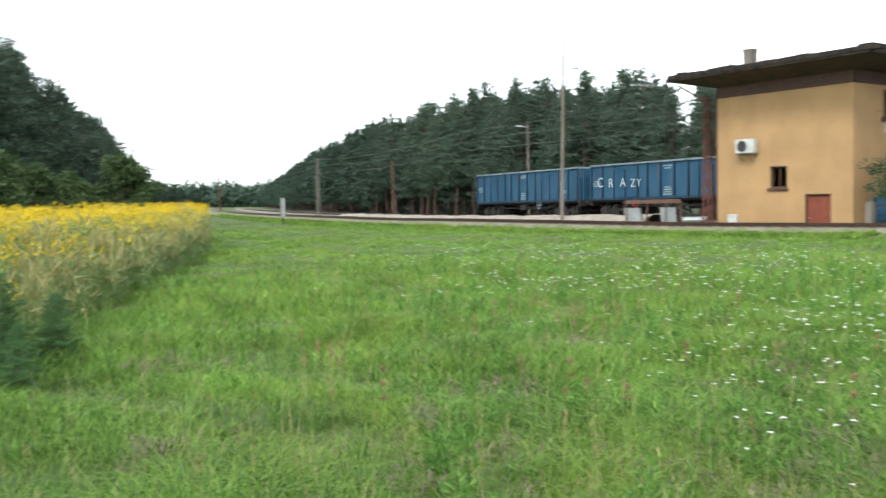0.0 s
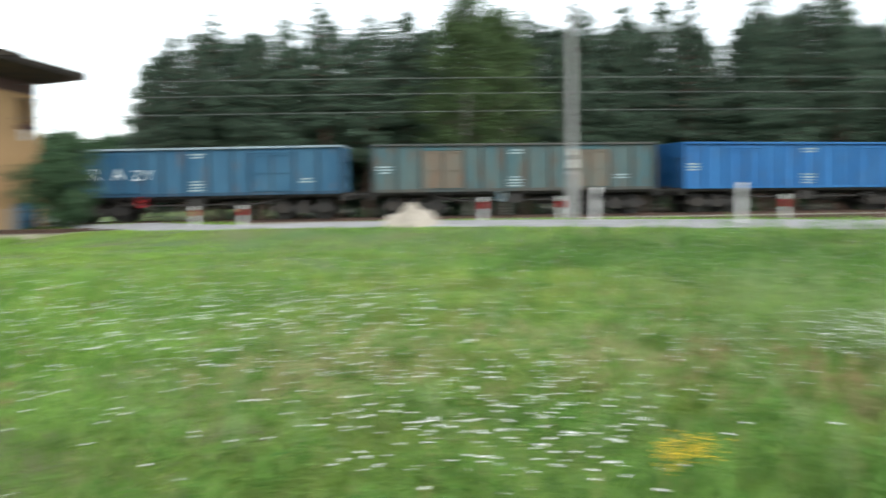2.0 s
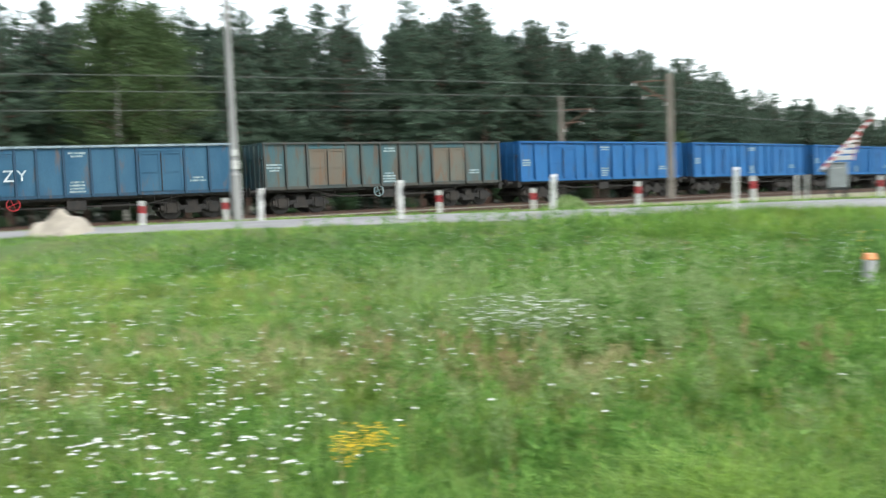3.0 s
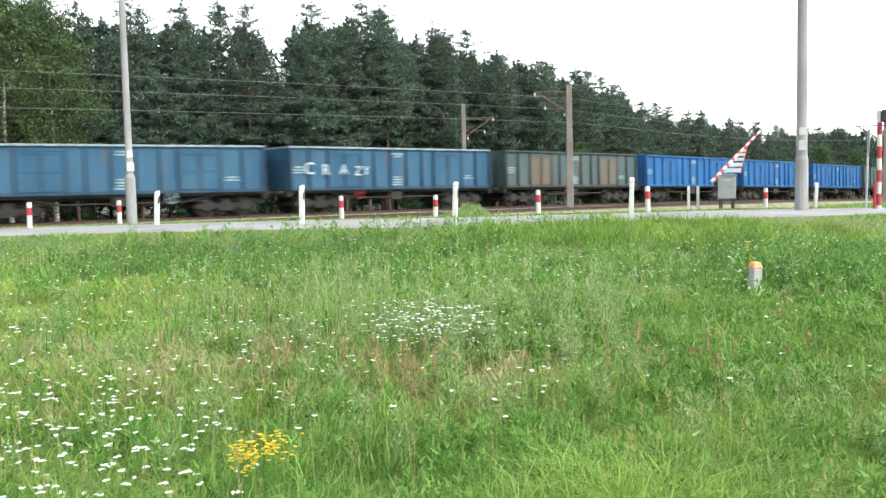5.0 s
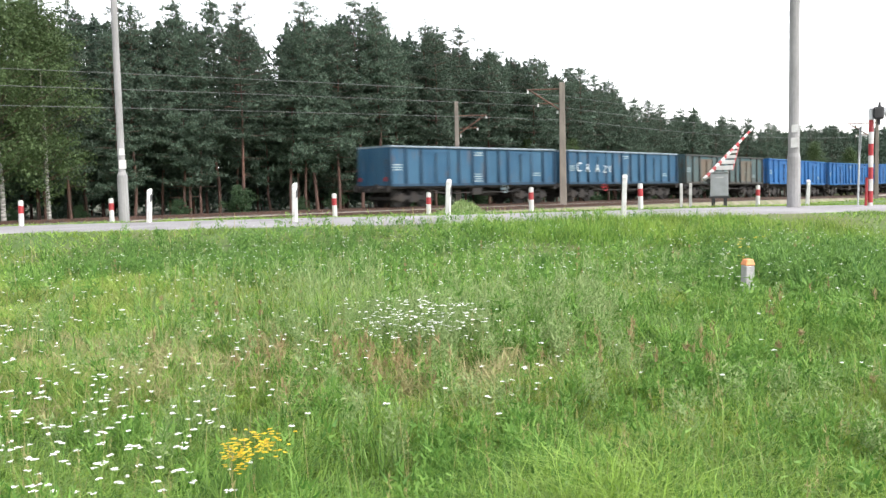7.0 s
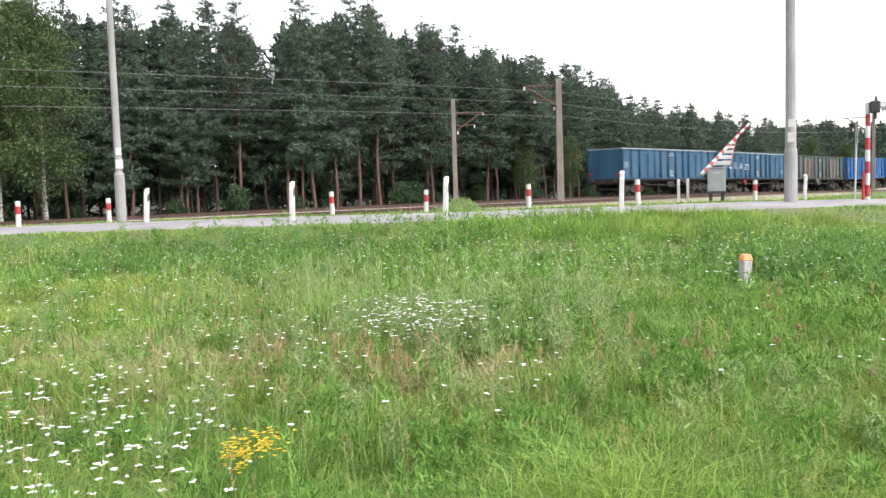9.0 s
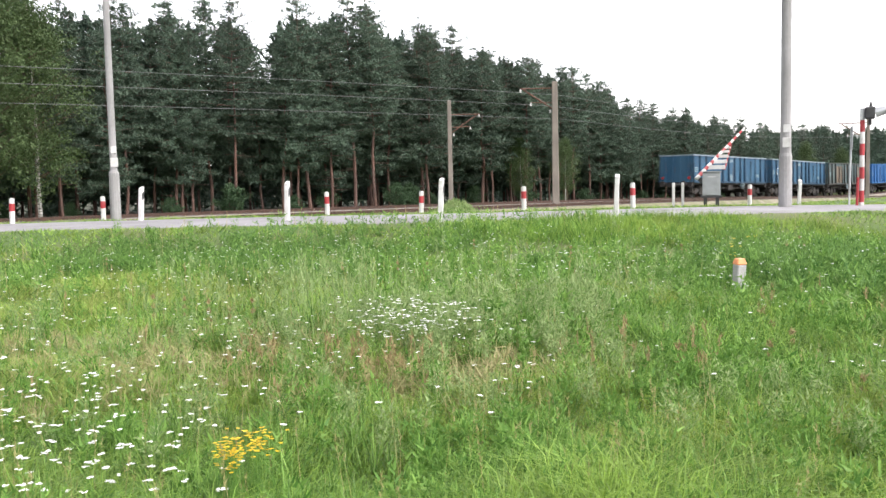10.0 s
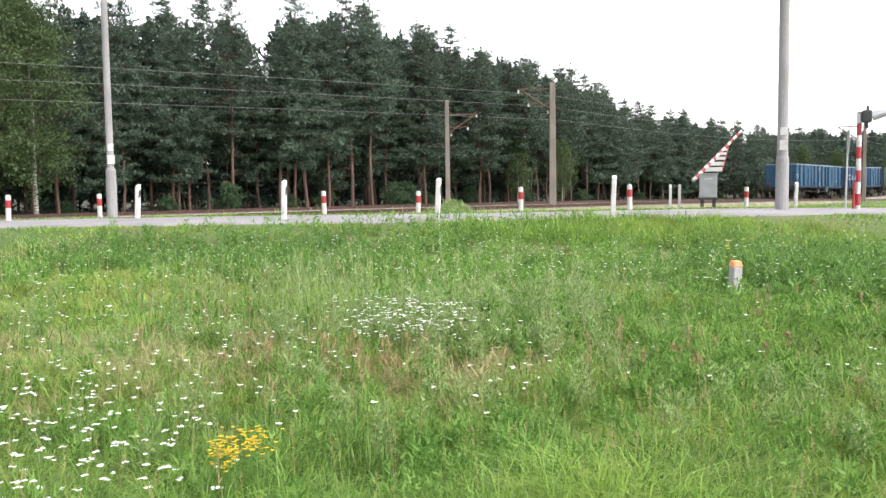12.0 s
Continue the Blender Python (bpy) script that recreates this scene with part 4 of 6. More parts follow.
def build_forest():
    rnd = random.Random(11)
    near = [pine(100 + i, h, None, b, s, 2) for i, (h, b, s) in enumerate(((12.6, 0.3, 1.0), (12.0, 0.42, 0.9), (13.2, 0.38, 1.0), (11.0, 0.2, 1.05), (12.4, 0.46, 0.95), (11.6, 0.26, 1.1)))]
    mid = [pine(150 + i, h, None, b, s, 1) for i, (h, b, s) in enumerate(((12.6, 0.2, 1.05), (12.0, 0.28, 0.95), (11.4, 0.14, 1.1), (12.8, 0.3, 1.0)))]
    far = [pine(200 + i, h, M_NEEDLE_FAR, b, 1.15, 0) for i, (h, b) in enumerate(((12.4, 0.16), (11.6, 0.12), (13.0, 0.2)))]
    tall = {o: max(v.co.z for c in o.children for v in c.data.vertices) for o in near + mid + far}
    used, mass = set(), []

    def plant(pool, x, y, top, wide=1.0):
        """A pine at x, y whose top is so many metres above its foot."""
        z = gz(x, y)
        src = rnd.choice(pool)
        s = top / tall[src]
        w = max(s, 0.35 + 0.5 * s) * wide * rnd.uniform(0.92, 1.12)
        m = pose(x, y, z, rnd.gauss(0, 1.0), rnd.gauss(0, 1.0), rnd.random() * 360)
        if pool is far and src in used:
            mass.append((src, m @ Matrix.Diagonal((w, w, s, 1))))
            return
        if src not in used:
            used.add(src)
            src.matrix_basis, o = m, src
        else:
            o = copy_thing(src, m)
        o.scale = (w, w, s)

    def wood_top(x, y, row):
        """How high the wood stands at x, y: tall by the crossing, lower and thinner along the line."""
        az = math.degrees(math.atan2(x, y))
        el = float(np.interp(az, *zip(*WOOD_RISE)))
        full = math.hypot(x, y) * math.tan(radians(el)) + 1.5 - gz(x, y)
        full *= float(np.interp(az, (38, 45, 82, 88), (0.96, 1.0, 1.0, 0.96)))
        return full * (rnd.choice((1.09, 1.06, 1.01, 0.96, 0.91)) if row < 2 else rnd.uniform(0.92, 1.0))

    # the wood beyond the main track, opposite the meadow
    for row, (off, step) in enumerate(((10.0, 2.0), (12.4, 1.9), (15.0, 1.9), (18, 2.2))):
        s = FOREST_FROM - (off - 10.0) * 0.4
        while s < 190:
            x, y, z, h = on_track(s + rnd.gauss(0, 0.6), -off + rnd.gauss(0, 0.8))
            pool = near if row == 0 and s < 62 else mid if row < 2 and s < 110 else far
            plant(pool, x, y, wood_top(x, y, row), 1.0 if s < 60 else 1.15)
            s += step * rnd.uniform(0.7, 1.3) * (1 if s < 60 else 1.5)
    # low young growth that closes the view between the trunks
    s = FOREST_FROM - 6
    while s < 110:
        x, y, z, h = on_track(s, -27 + rnd.gauss(0, 1.5))
        plant(far, x, y, 6.0)
        s += 1.5
    # the wood beyond the main track on the other side of the road
    for row, (off, step) in enumerate(((12.5, 2.4), (16.0, 2.6), (20.5, 3.4), (27, 5.5))):
        s = -40 - row * 3.0
        while s > -385:
            x, y, z, h = on_track(s + rnd.gauss(0, 0.7), -off + rnd.gauss(0, 1.0))
            top = wood_top(x, y, row)
            if top > 2.0:
                plant(mid if row < 2 and s > -125 else far, x, y, top, 1.05 if s > -150 else 1.4)
            s -= step * rnd.uniform(0.7, 1.3) * (1 if s > -110 else 1.6)
    # the wood at the meadow's far side
    for row in range(5):
        for i in range(17):
            az = -30 + 20.6 * (i / 16) ** 0.9
            r = float(np.interp(az, (-30, -17, -13.5, -11, -9.4), (40, 45, 60, 82, 125))) + row * 5 + rnd.gauss(0, 1.2)
            x, y = at_az(az + rnd.gauss(0, 0.3) - 0.25 * row, r)
            plant(mid if row < 2 and az < -10 else far, x, y, wood_top(x, y, row), 1.25)
    # its far end, closing the view along the line
    for i in range(46):
        az = -9.6 + 6.0 * i / 45
        x, y = at_az(az + rnd.gauss(0, 0.1), float(np.interp(az, (-9.6, -8, -3.6), (170, 330, 480))) + rnd.gauss(0, 12))
        plant(far, x, y, wood_top(x, y, 0) * 0.95, 1.5)
    # the deep wood, too dense to count, as one mesh
    for which, material, label in (("crown", M_NEEDLE_FAR, "dense dark green pine crowns deep in the wood"), ("trunk", M_BARK, "reddish pine trunks deep in the wood")):
        V, F, base = [], [], 0
        for src, m in mass:
            me = next(c for c in src.children if c.name.startswith(which)).data
            v = np.empty(len(me.vertices) * 3, np.float32)
            me.vertices.foreach_get("co", v)
            if which == "crown":
                f = np.arange(len(me.vertices)).reshape(-1, 3)
            else:
                me.calc_loop_triangles()
                f = np.empty(len(me.loop_triangles) * 3, np.int32)
                me.loop_triangles.foreach_get("vertices", f)
                f = f.reshape(-1, 3)
            M3 = np.array(m)
            V.append(v.reshape(-1, 3) @ M3[:3, :3].T + M3[:3, 3])
            F.append(f + base)
            base += len(me.vertices)
        tagged(new("deep_wood", soup("deep_wood", np.concatenate(V), np.concatenate(F), material)), label, "woods", kind="stuff")


def build_broadleaves():
    b = broadleaf(31, 12.5, 5.2, M_BIRCH, M_BIRCHBARK, "birch_tree", "light green birch with white trunk at the wood's edge", 0.12, 3.6, 0.15, "birches at the wood's edge")
    spots = ((62.2, 47.5, 1.0), (64.6, 49, 0.92), (93.5, 70, 0.45), (96.3, 67.0, 0.4), (110.4, 104, 0.5), (112.3, 110, 0.46), (115.4, 100, 0.5))
    for i, (az, r, sc) in enumerate(spots):
        x, y = at_az(az, r)
        m = pose(x, y, gz(x, y), 0, 0, 70 * i)
        if i == 0:
            b.matrix_basis, o = m, b
        else:
            o = copy_thing(b, m)
        o.scale = (sc, sc, sc)
    # young bushes under the edge of the wood
    u = broadleaf(41, 2.6, 2.6, M_BUSH, M_BARK, "young_bush", "low dark green bush at the edge of the wood", 0.08, 0.8, 0.14, "bushes at the wood's edge")
    rnd = random.Random(8)
    for i in range(26):
        s = -8 + i * 4.0 + rnd.gauss(0, 1)
        x, y, z, h = on_track(s, -8.6 - rnd.random() * 3)
        m = pose(x, y, gz(x, y), 0, 0, rnd.random() * 360)
        if i == 0:
            u.matrix_basis, o = m, u
        else:
            o = copy_thing(u, m)
        k = rnd.uniform(0.3, 0.75)
        o.scale = (k, k, k)
    # bush by the signal box
    x, y = at_az(*BUSH_AT)
    for i, (dx, dy, h, w) in enumerate(((0, 0, 3.0, 3.2), (1.6, 1.2, 4.2, 2.6))):
        o = broadleaf(51 + i, h, w, M_BUSH, M_BARK, "round_bush", "dense dark green bush beside the signal box", 0.02, 1.5, 0.13)
        o.matrix_basis = pose(x + dx, y + dy, gz(x + dx, y + dy))
    # shrubs on the meadow's far side
    v = broadleaf(61, 3.2, 2.6, M_BIRCH, M_BARK, "young_birch", "fresh green young broadleaf shrub behind the goldenrod", 0.05, 0.9, 0.16, "young shrubs")
    for i, (az, r, k) in enumerate(((-16.5, 30, 1.0), (-12.5, 33, 0.8), (-9.6, 36, 1.05), (-14.5, 34, 0.9), (-8.4, 60, 0.7))):
        x, y = at_az(az, r)
        m = pose(x, y, gz(x, y), 0, 0, 50 * i)
        if i == 0:
            v.matrix_basis, o = m, v
        else:
            o = copy_thing(v, m)
        o.scale = (k, k, k)
    # low trees that close the road's gap
    w = broadleaf(71, 6.0, 6.0, M_BUSH, M_BARK, "distant_tree", "hazy dark green broadleaf tree far along the road", 0.1, 1.3, 0.4, "trees far along the road")
    for i in range(16):
        az, r = 36 + i * 0.75, 120 + rnd.gauss(0, 9)
        x, y = at_az(az, r)
        m = pose(x, y, gz(x, y), 0, 0, rnd.random() * 360)
        if i == 0:
            w.matrix_basis, o = m, w
        else:
            o = copy_thing(w, m)
        k = rnd.uniform(1.2, 1.7)
        o.scale = (k, k, k)
    # undergrowth that fills the wood between the trunks
    rng = np.random.default_rng(9)
    q = np.concatenate([rng.uniform(-30, 125, 900), rng.uniform(-215, -38, 800)])
    P = np.array([on_track(a, -b)[:2] for a, b in zip(q, rng.uniform(21, 36, len(q)))])
    cs = np.column_stack([P, ground_z(P[:, 0], P[:, 1]) + rng.uniform(0.1, 3.0, len(q))])
    V, F = tuft_cloud(rng, cs, np.full(len(q), 1.0), 24, 0.7, needle=True)
    tagged(new("undergrowth", soup("undergrowth", V, F, M_NEEDLE_FAR)), "dark undergrowth between the pine trunks", "undergrowth", kind="stuff")
    # far woods on the horizon
    rng = np.random.default_rng(4)
    cs, rs = [], []
    for i in range(1500):
        az, r = (rng.uniform(-45, 150) if i % 3 else rng.uniform(-11, 3)), rng.uniform(420, 520)
        x, y = at_az(az, r)
        cs.append((x, y, rng.uniform(0, 8)))
        rs.append(rng.uniform(3, 6))
    V, F = tuft_cloud(rng, cs, rs, 22, 3.0, flat=0.8)
    tagged(new("far_woods", soup("far_woods", V, F, M_NEEDLE_FAR)), "hazy band of dark woods along the horizon", "woods", kind="stuff")


# ---------------------------------------------------------------- meadow
def build_grass():
    rng = np.random.default_rng(3)

    def blades(n, r0, r1, az0, az1, h0, h1, w, name, material, bend=0.5, simple=False):
        r = np.exp(rng.uniform(math.log(r0), math.log(r1), n))
        az = np.radians(rng.uniform(az0, az1, n))
        x, y = r * np.sin(az), r * np.cos(az)
        e = np.sqrt(((x[:, None] - ROADLINE[None, ::3, 0]) ** 2 + (y[:, None] - ROADLINE[None, ::3, 1]) ** 2).min(1))
        D = (x[:, None] - TX[None, 600:1200:6]) ** 2 + (y[:, None] - TY[None, 600:1200:6]) ** 2
        j = 600 + D.argmin(1) * 6
        d = (x - TX[j]) * np.cos(HEAD[j]) - (y - TY[j]) * np.sin(HEAD[j])
        sid = np.interp(S[j], (-30, 10), (8.6, 6.6))
        ok = (e > 2.35) & ((np.abs(d - sid) > 1.8) | ((S[j] > 0) & (np.abs(d - sid) > 1.0))) & (np.abs(d) > 2.4) & (d > -8)
        x, y, r = x[ok], y[ok], r[ok]
        n = len(x)
        z = ground_z(x, y) - 0.02
        clump = 0.75 + 0.5 * np.sin(x * 1.7 + 2 * np.sin(y * 0.9)) * np.sin(y * 1.3 + 1.5 * np.sin(x * 1.1))
        h = rng.uniform(h0, h1, n) * clump
        far = np.clip((r - 17) / 6, 0, 1)
        h *= 1 - 0.45 * far
        ww = w * (0.6 + r / 9) * rng.uniform(0.6, 1.3, n)
        t = rng.uniform(0, 6.283, n)
        lean = bend * h * rng.uniform(0.2, 1.2, n)
        la = rng.uniform(0, 6.283, n)
        cx, cy = np.cos(t) * ww / 2, np.sin(t) * ww / 2
        lx, ly = np.cos(la) * lean, np.sin(la) * lean
        if simple:
            V = np.stack([np.stack([x - cx, y - cy, z], 1), np.stack([x + cx, y + cy, z], 1), np.stack([x + lx, y + ly, z + h * 0.96], 1)], 1).reshape(-1, 3)
            return tagged(new(name, soup(name, V, np.arange(n * 3).reshape(-1, 3), material)), kind="stuff")
        V = np.stack([np.stack([x - cx, y - cy, z], 1), np.stack([x + cx, y + cy, z], 1),
                      np.stack([x + cx * 0.8 + lx * 0.4, y + cy * 0.8 + ly * 0.4, z + h * 0.72], 1), np.stack([x - cx * 0.8 + lx * 0.4, y - cy * 0.8 + ly * 0.4, z + h * 0.72], 1),
                      np.stack([x + lx * 1.1, y + ly * 1.1, z + h * 0.85], 1)], 1).reshape(-1, 3)
        b = np.arange(n)[:, None] * 5
        F = np.concatenate([b + np.array([[0, 1, 2]]), b + np.array([[0, 2, 3]]), b + np.array([[3, 2, 4]])], 1).reshape(-1, 3)
        return tagged(new(name, soup(name, V, F, material)), "", kind="stuff")

    g = blades(190000, 2.6, 11, -36, 122, 0.07, 0.28, 0.007, "meadow_grass", M_GRASS, 1.6)
    tagged(g, "lush green uncut meadow grass close by", "grass")
    g = blades(330000, 9.5, 50, -36, 122, 0.09, 0.27, 0.010, "meadow_grass", M_GRASS, 1.4, True)
    tagged(g, "lush green uncut meadow grass with yellowish patches", "grass")
    g = blades(110000, 24, 75, -12, 118, 0.10, 0.24, 0.009, "meadow_grass", M_GRASS, 0.8, True)
    tagged(g, "rough green grass beside the railway", "grass")
    g = blades(30000, 2.7, 11, 70, 122, 0.18, 0.4, 0.005, "tall_grass", M_GRASS, 1.3)
    tagged(g, "long thin arching grass blades", "grass")

    g = blades(100000, 7, 55, -12, 46, 0.08, 0.22, 0.011, "bright_grass", M_LAWN, 1.3, True)
    tagged(g, "short bright green grass towards the signal box", "grass")
    g = blades(38000, 6, 15, 52, 80, 0.12, 0.26, 0.007, "yellowing_grass", M_YELLOWING, 1.3, True)
    tagged(g, "yellowing half-dry grass in the meadow", "grass")

    def tussocks(n, r0, r1, az0, az1, per, length, w, material, label):
        """Clumps of long blades that rise from one root and arch over on all sides."""
        r, az = np.exp(rng.uniform(math.log(r0), math.log(r1), n)), np.radians(rng.uniform(az0, az1, n))
        x, y = r * np.sin(az), r * np.cos(az)
        big = rng.uniform(0.55, 1.25, n)
        z = ground_z(x, y) - 0.01
        x, y, z, big, r = (np.repeat(v, per) for v in (x, y, z, big, r))
        k = n * per
        a, out = rng.uniform(0, 6.283, k), rng.uniform(0.3, 1.25, k)
        L = length * big * rng.uniform(0.55, 1.15, k)
        x, y = x + rng.normal(size=k) * 0.03 * big, y + rng.normal(size=k) * 0.03 * big
        dx, dy = np.cos(a), np.sin(a)
        ww = w * (0.7 + r / 12) * rng.uniform(0.6, 1.3, k)
        V = []
        for u, wu in ((0, 1.0), (0.45, 0.9), (0.8, 0.6)):
            q, h = L * out * 0.75 * u ** 1.5, L * (u - 0.42 * out * u * u)
            for sg in (-1, 1):
                V.append(np.stack([x + dx * q - dy * ww * wu * sg / 2, y + dy * q + dx * ww * wu * sg / 2, z + h], 1))
        q, h = L * out * 0.8, L * (0.98 - 0.5 * out)
        V.append(np.stack([x + dx * q, y + dy * q, z + h], 1))
        V = np.stack(V, 1).reshape(-1, 3)
        b = np.arange(k)[:, None] * 7
        F = np.concatenate([b + np.array([t]) for t in ((0, 1, 3), (0, 3, 2), (2, 3, 5), (2, 5, 4), (4, 5, 6))], 1).reshape(-1, 3)
        tagged(new("grass_tussocks", soup("grass_tussocks", V, F, material)), label, "grass", kind="stuff")
    tussocks(420, 2.8, 9, 56, 122, 40, 0.36, 0.0045, M_TUSSOCK, "arching tussocks of long green grass")
    tussocks(260, 2.8, 9, -30, 56, 36, 0.32, 0.0045, M_TUSSOCK, "arching tussocks of long green grass")
    tussocks(700, 8, 20, -20, 122, 16, 0.42, 0.007, M_TUSSOCK, "distant tussocks of long green grass")

    def seed_stalks(n, r0, r1, az0, az1, h, material, label, head=0.09, centres=()):
        """Fine bare stalks that carry a slim loose seed head."""
        r, az = np.exp(rng.uniform(math.log(r0), math.log(r1), n)), rng.uniform(az0, az1, n)
        x, y = r * np.sin(np.radians(az)), r * np.cos(np.radians(az))
        for (a, rr, rad, k) in centres:
            cx, cy = at_az(a, rr)
            x, y = np.concatenate([x, cx + rng.normal(size=k) * rad]), np.concatenate([y, cy + rng.normal(size=k) * rad])
        n = len(x)
        z, hh = ground_z(x, y), h * rng.uniform(0.6, 1.2, n)
        lx, ly = rng.normal(size=n) * 0.12 * hh, rng.normal(size=n) * 0.12 * hh
        w = 0.0016 * (0.6 + np.hypot(x, y) / 7)
        V = np.stack([np.stack([x - w, y + w, z], 1), np.stack([x + w, y - w, z], 1), np.stack([x + lx, y + ly, z + hh], 1)], 1).reshape(-1, 3)
        ob = tagged(new("seed_stalks", soup("seed_stalks", V, np.arange(3 * n).reshape(-1, 3), material)), label, "grass", kind="stuff")
        cs = np.concatenate([np.stack([x + lx * f, y + ly * f, z + hh * f], 1) for f in (0.8, 0.88, 0.96)])
        V, F = tuft_cloud(rng, cs, np.full(3 * n, head * 0.3), 5, head * 0.55, up=2.2, flat=2.0, needle=True, thin=0.7)
        hd = new("seed_heads", soup("seed_heads", V, F, material))
        hd.parent = ob
    seed_stalks(800, 3.4, 13, -25, 122, 0.38, M_STRAW, "fine straw-coloured seeding grass stalks", 0.04)
    seed_stalks(700, 12, 22, -12, 120, 0.36, M_STRAW, "fine straw-coloured seeding grass stalks", 0.05)
    seed_stalks(30, 5, 14, 0, 118, 0.42, M_SORREL, "rusty sorrel stalks standing over the grass", 0.09,
                centres=((77, 6.6, 0.15, 14), (85.5, 6.0, 0.16, 16), (82.5, 6.3, 0.12, 12), (98, 6.6, 0.2, 12), (2, 7.5, 0.1, 10), (18, 9, 0.2, 14), (110, 9.5, 0.3, 12), (105, 6.5, 0.2, 8)))
    # soft grey-green plumes that stand over the meadow's middle
    seed_stalks(40, 7, 12, 70, 105, 0.75, M_HERB, "pale grey-green weed plumes", 0.12, centres=((80.5, 8.6, 0.25, 30), (81.5, 9.4, 0.3, 20), (97, 8.4, 0.18, 26), (89, 8.2, 0.3, 24), (72, 9.5, 0.4, 16)))
    g = blades(60000, 0.7, 18, 120, 326, 0.08, 0.28, 0.012, "meadow_grass", M_GRASS, 1.0, True)
    tagged(g, "uncut meadow grass behind the path", "grass")
    g = blades(22000, 0.35, 2.8, -36, 122, 0.08, 0.26, 0.010, "meadow_grass", M_GRASS, 1.0, True)
    tagged(g, "trodden meadow grass at the path", "grass")
    # tufts that creep over the ballast's shoulders
    m = 9000
    q, o = rng.uniform(-30, 60, m), rng.choice([-1, 1], m) * rng.uniform(1.35, 2.5, m)
    P = np.array([on_track(a, b)[:3] for a, b in zip(q, o)])
    zz = np.minimum(ground_z(P[:, 0], P[:, 1]), P[:, 2] - 0.2) + 0.06
    V, F = tuft_cloud(rng, np.column_stack([P[:, :2], zz])[np.sin(q * 0.9 + 2 * np.sin(q * 0.37)) > -0.5], np.full((np.sin(q * 0.9 + 2 * np.sin(q * 0.37)) > -0.5).sum(), 0.12), 5, 0.22, up=1.6, flat=0.6, needle=True)
    tagged(new("verge_grass", soup("verge_grass", V, F, M_GRASS)), "patchy grass creeping over the ballast shoulders", "grass", kind="stuff")
    # grass that climbs the bank of the second track
    m = 26000
    q, o = rng.uniform(-135, -18, m), rng.uniform(1.75, 3.6, m)
    P = np.array([(*on_track(a, siding(a) + b)[:2], on_track(a)[2] + siding_lift(a)) for a, b in zip(q, o)])
    foot = ground_z(P[:, 0], P[:, 1])
    zz = np.maximum(foot, P[:, 2] - 0.12 - np.clip((o - 1.45) / 0.6, 0, 1) * 0.52) + 0.05
    V, F = tuft_cloud(rng, np.column_stack([P[:, :2], zz]), np.full(m, 0.1), 6, 0.24, up=1.5, flat=0.7, needle=True)
    tagged(new("bank_grass", soup("bank_grass", V, F, M_GRASS)), "bright grass climbing the bank of the second track", "grass", kind="stuff")
    g = blades(16000, 18.3, 22.0, 90, 122, 0.3, 0.5, 0.006, "verge_grass", M_GRASS, 0.7, True)
    tagged(g, "taller grass along the edge of the road", "grass")
    g = blades(2500, 3.2, 20, -20, 122, 0.2, 0.4, 0.003, "dry_stems", M_STRAW, 0.25)
    tagged(g, "thin dry straw-coloured grass stems", "grass")

    def heads(n, r0, r1, az0, az1, h, size, name, material, label, cat, centres=(), low=0.6):
        az, r = rng.uniform(az0, az1, n), np.exp(rng.uniform(math.log(r0), math.log(r1), n))
        x, y = r * np.sin(np.radians(az)), r * np.cos(np.radians(az))
        for (a, rr, rad, k) in centres:
            cx, cy = at_az(a, rr)
            x = np.concatenate([x, cx + rng.normal(size=k) * rad])
            y = np.concatenate([y, cy + rng.normal(size=k) * rad])
        z = ground_z(x, y)
        hh = h * rng.uniform(low, 1.15, len(x))
        V, F = [], []
        base = 0
        c, k = np.stack([x, y, z + hh], 1), 7
        # each head: a shallow dome of small florets
        for i in range(k):
            a = rng.uniform(0, 6.28, len(x))
            q = size * rng.uniform(0.0, 0.75, len(x))
            p = c + np.stack([np.cos(a) * q, np.sin(a) * q, rng.uniform(-0.1, 0.1, len(x)) * size], 1)
            s = (size * rng.uniform(0.3, 0.5, len(x)))[:, None]
            tx, ty = rng.normal(size=(len(x), 3)) * 0.1 + [1, 0, 0], rng.normal(size=(len(x), 3)) * 0.1 + [0, 1, 0]
            V.append(np.stack([p - tx * s, p - ty * s, p + tx * s, p + ty * s], 1).reshape(-1, 3))
            F.append(np.arange(len(x) * 4).reshape(-1, 4) + base)
            base += len(x) * 4
        ob = tagged(new(name, soup(name, np.concatenate(V), np.concatenate(F), material)), label, cat, kind="stuff")
        w = 0.002
        V = np.stack([np.stack([x - w, y, z], 1), np.stack([x + w, y, z], 1), np.stack([x + w, y, z + hh], 1), np.stack([x - w, y, z + hh], 1)], 1).reshape(-1, 3)
        st = new("stems", soup("stems", V, np.arange(len(x) * 4).reshape(-1, 4), M_WEED))
        st.parent = ob
        return ob

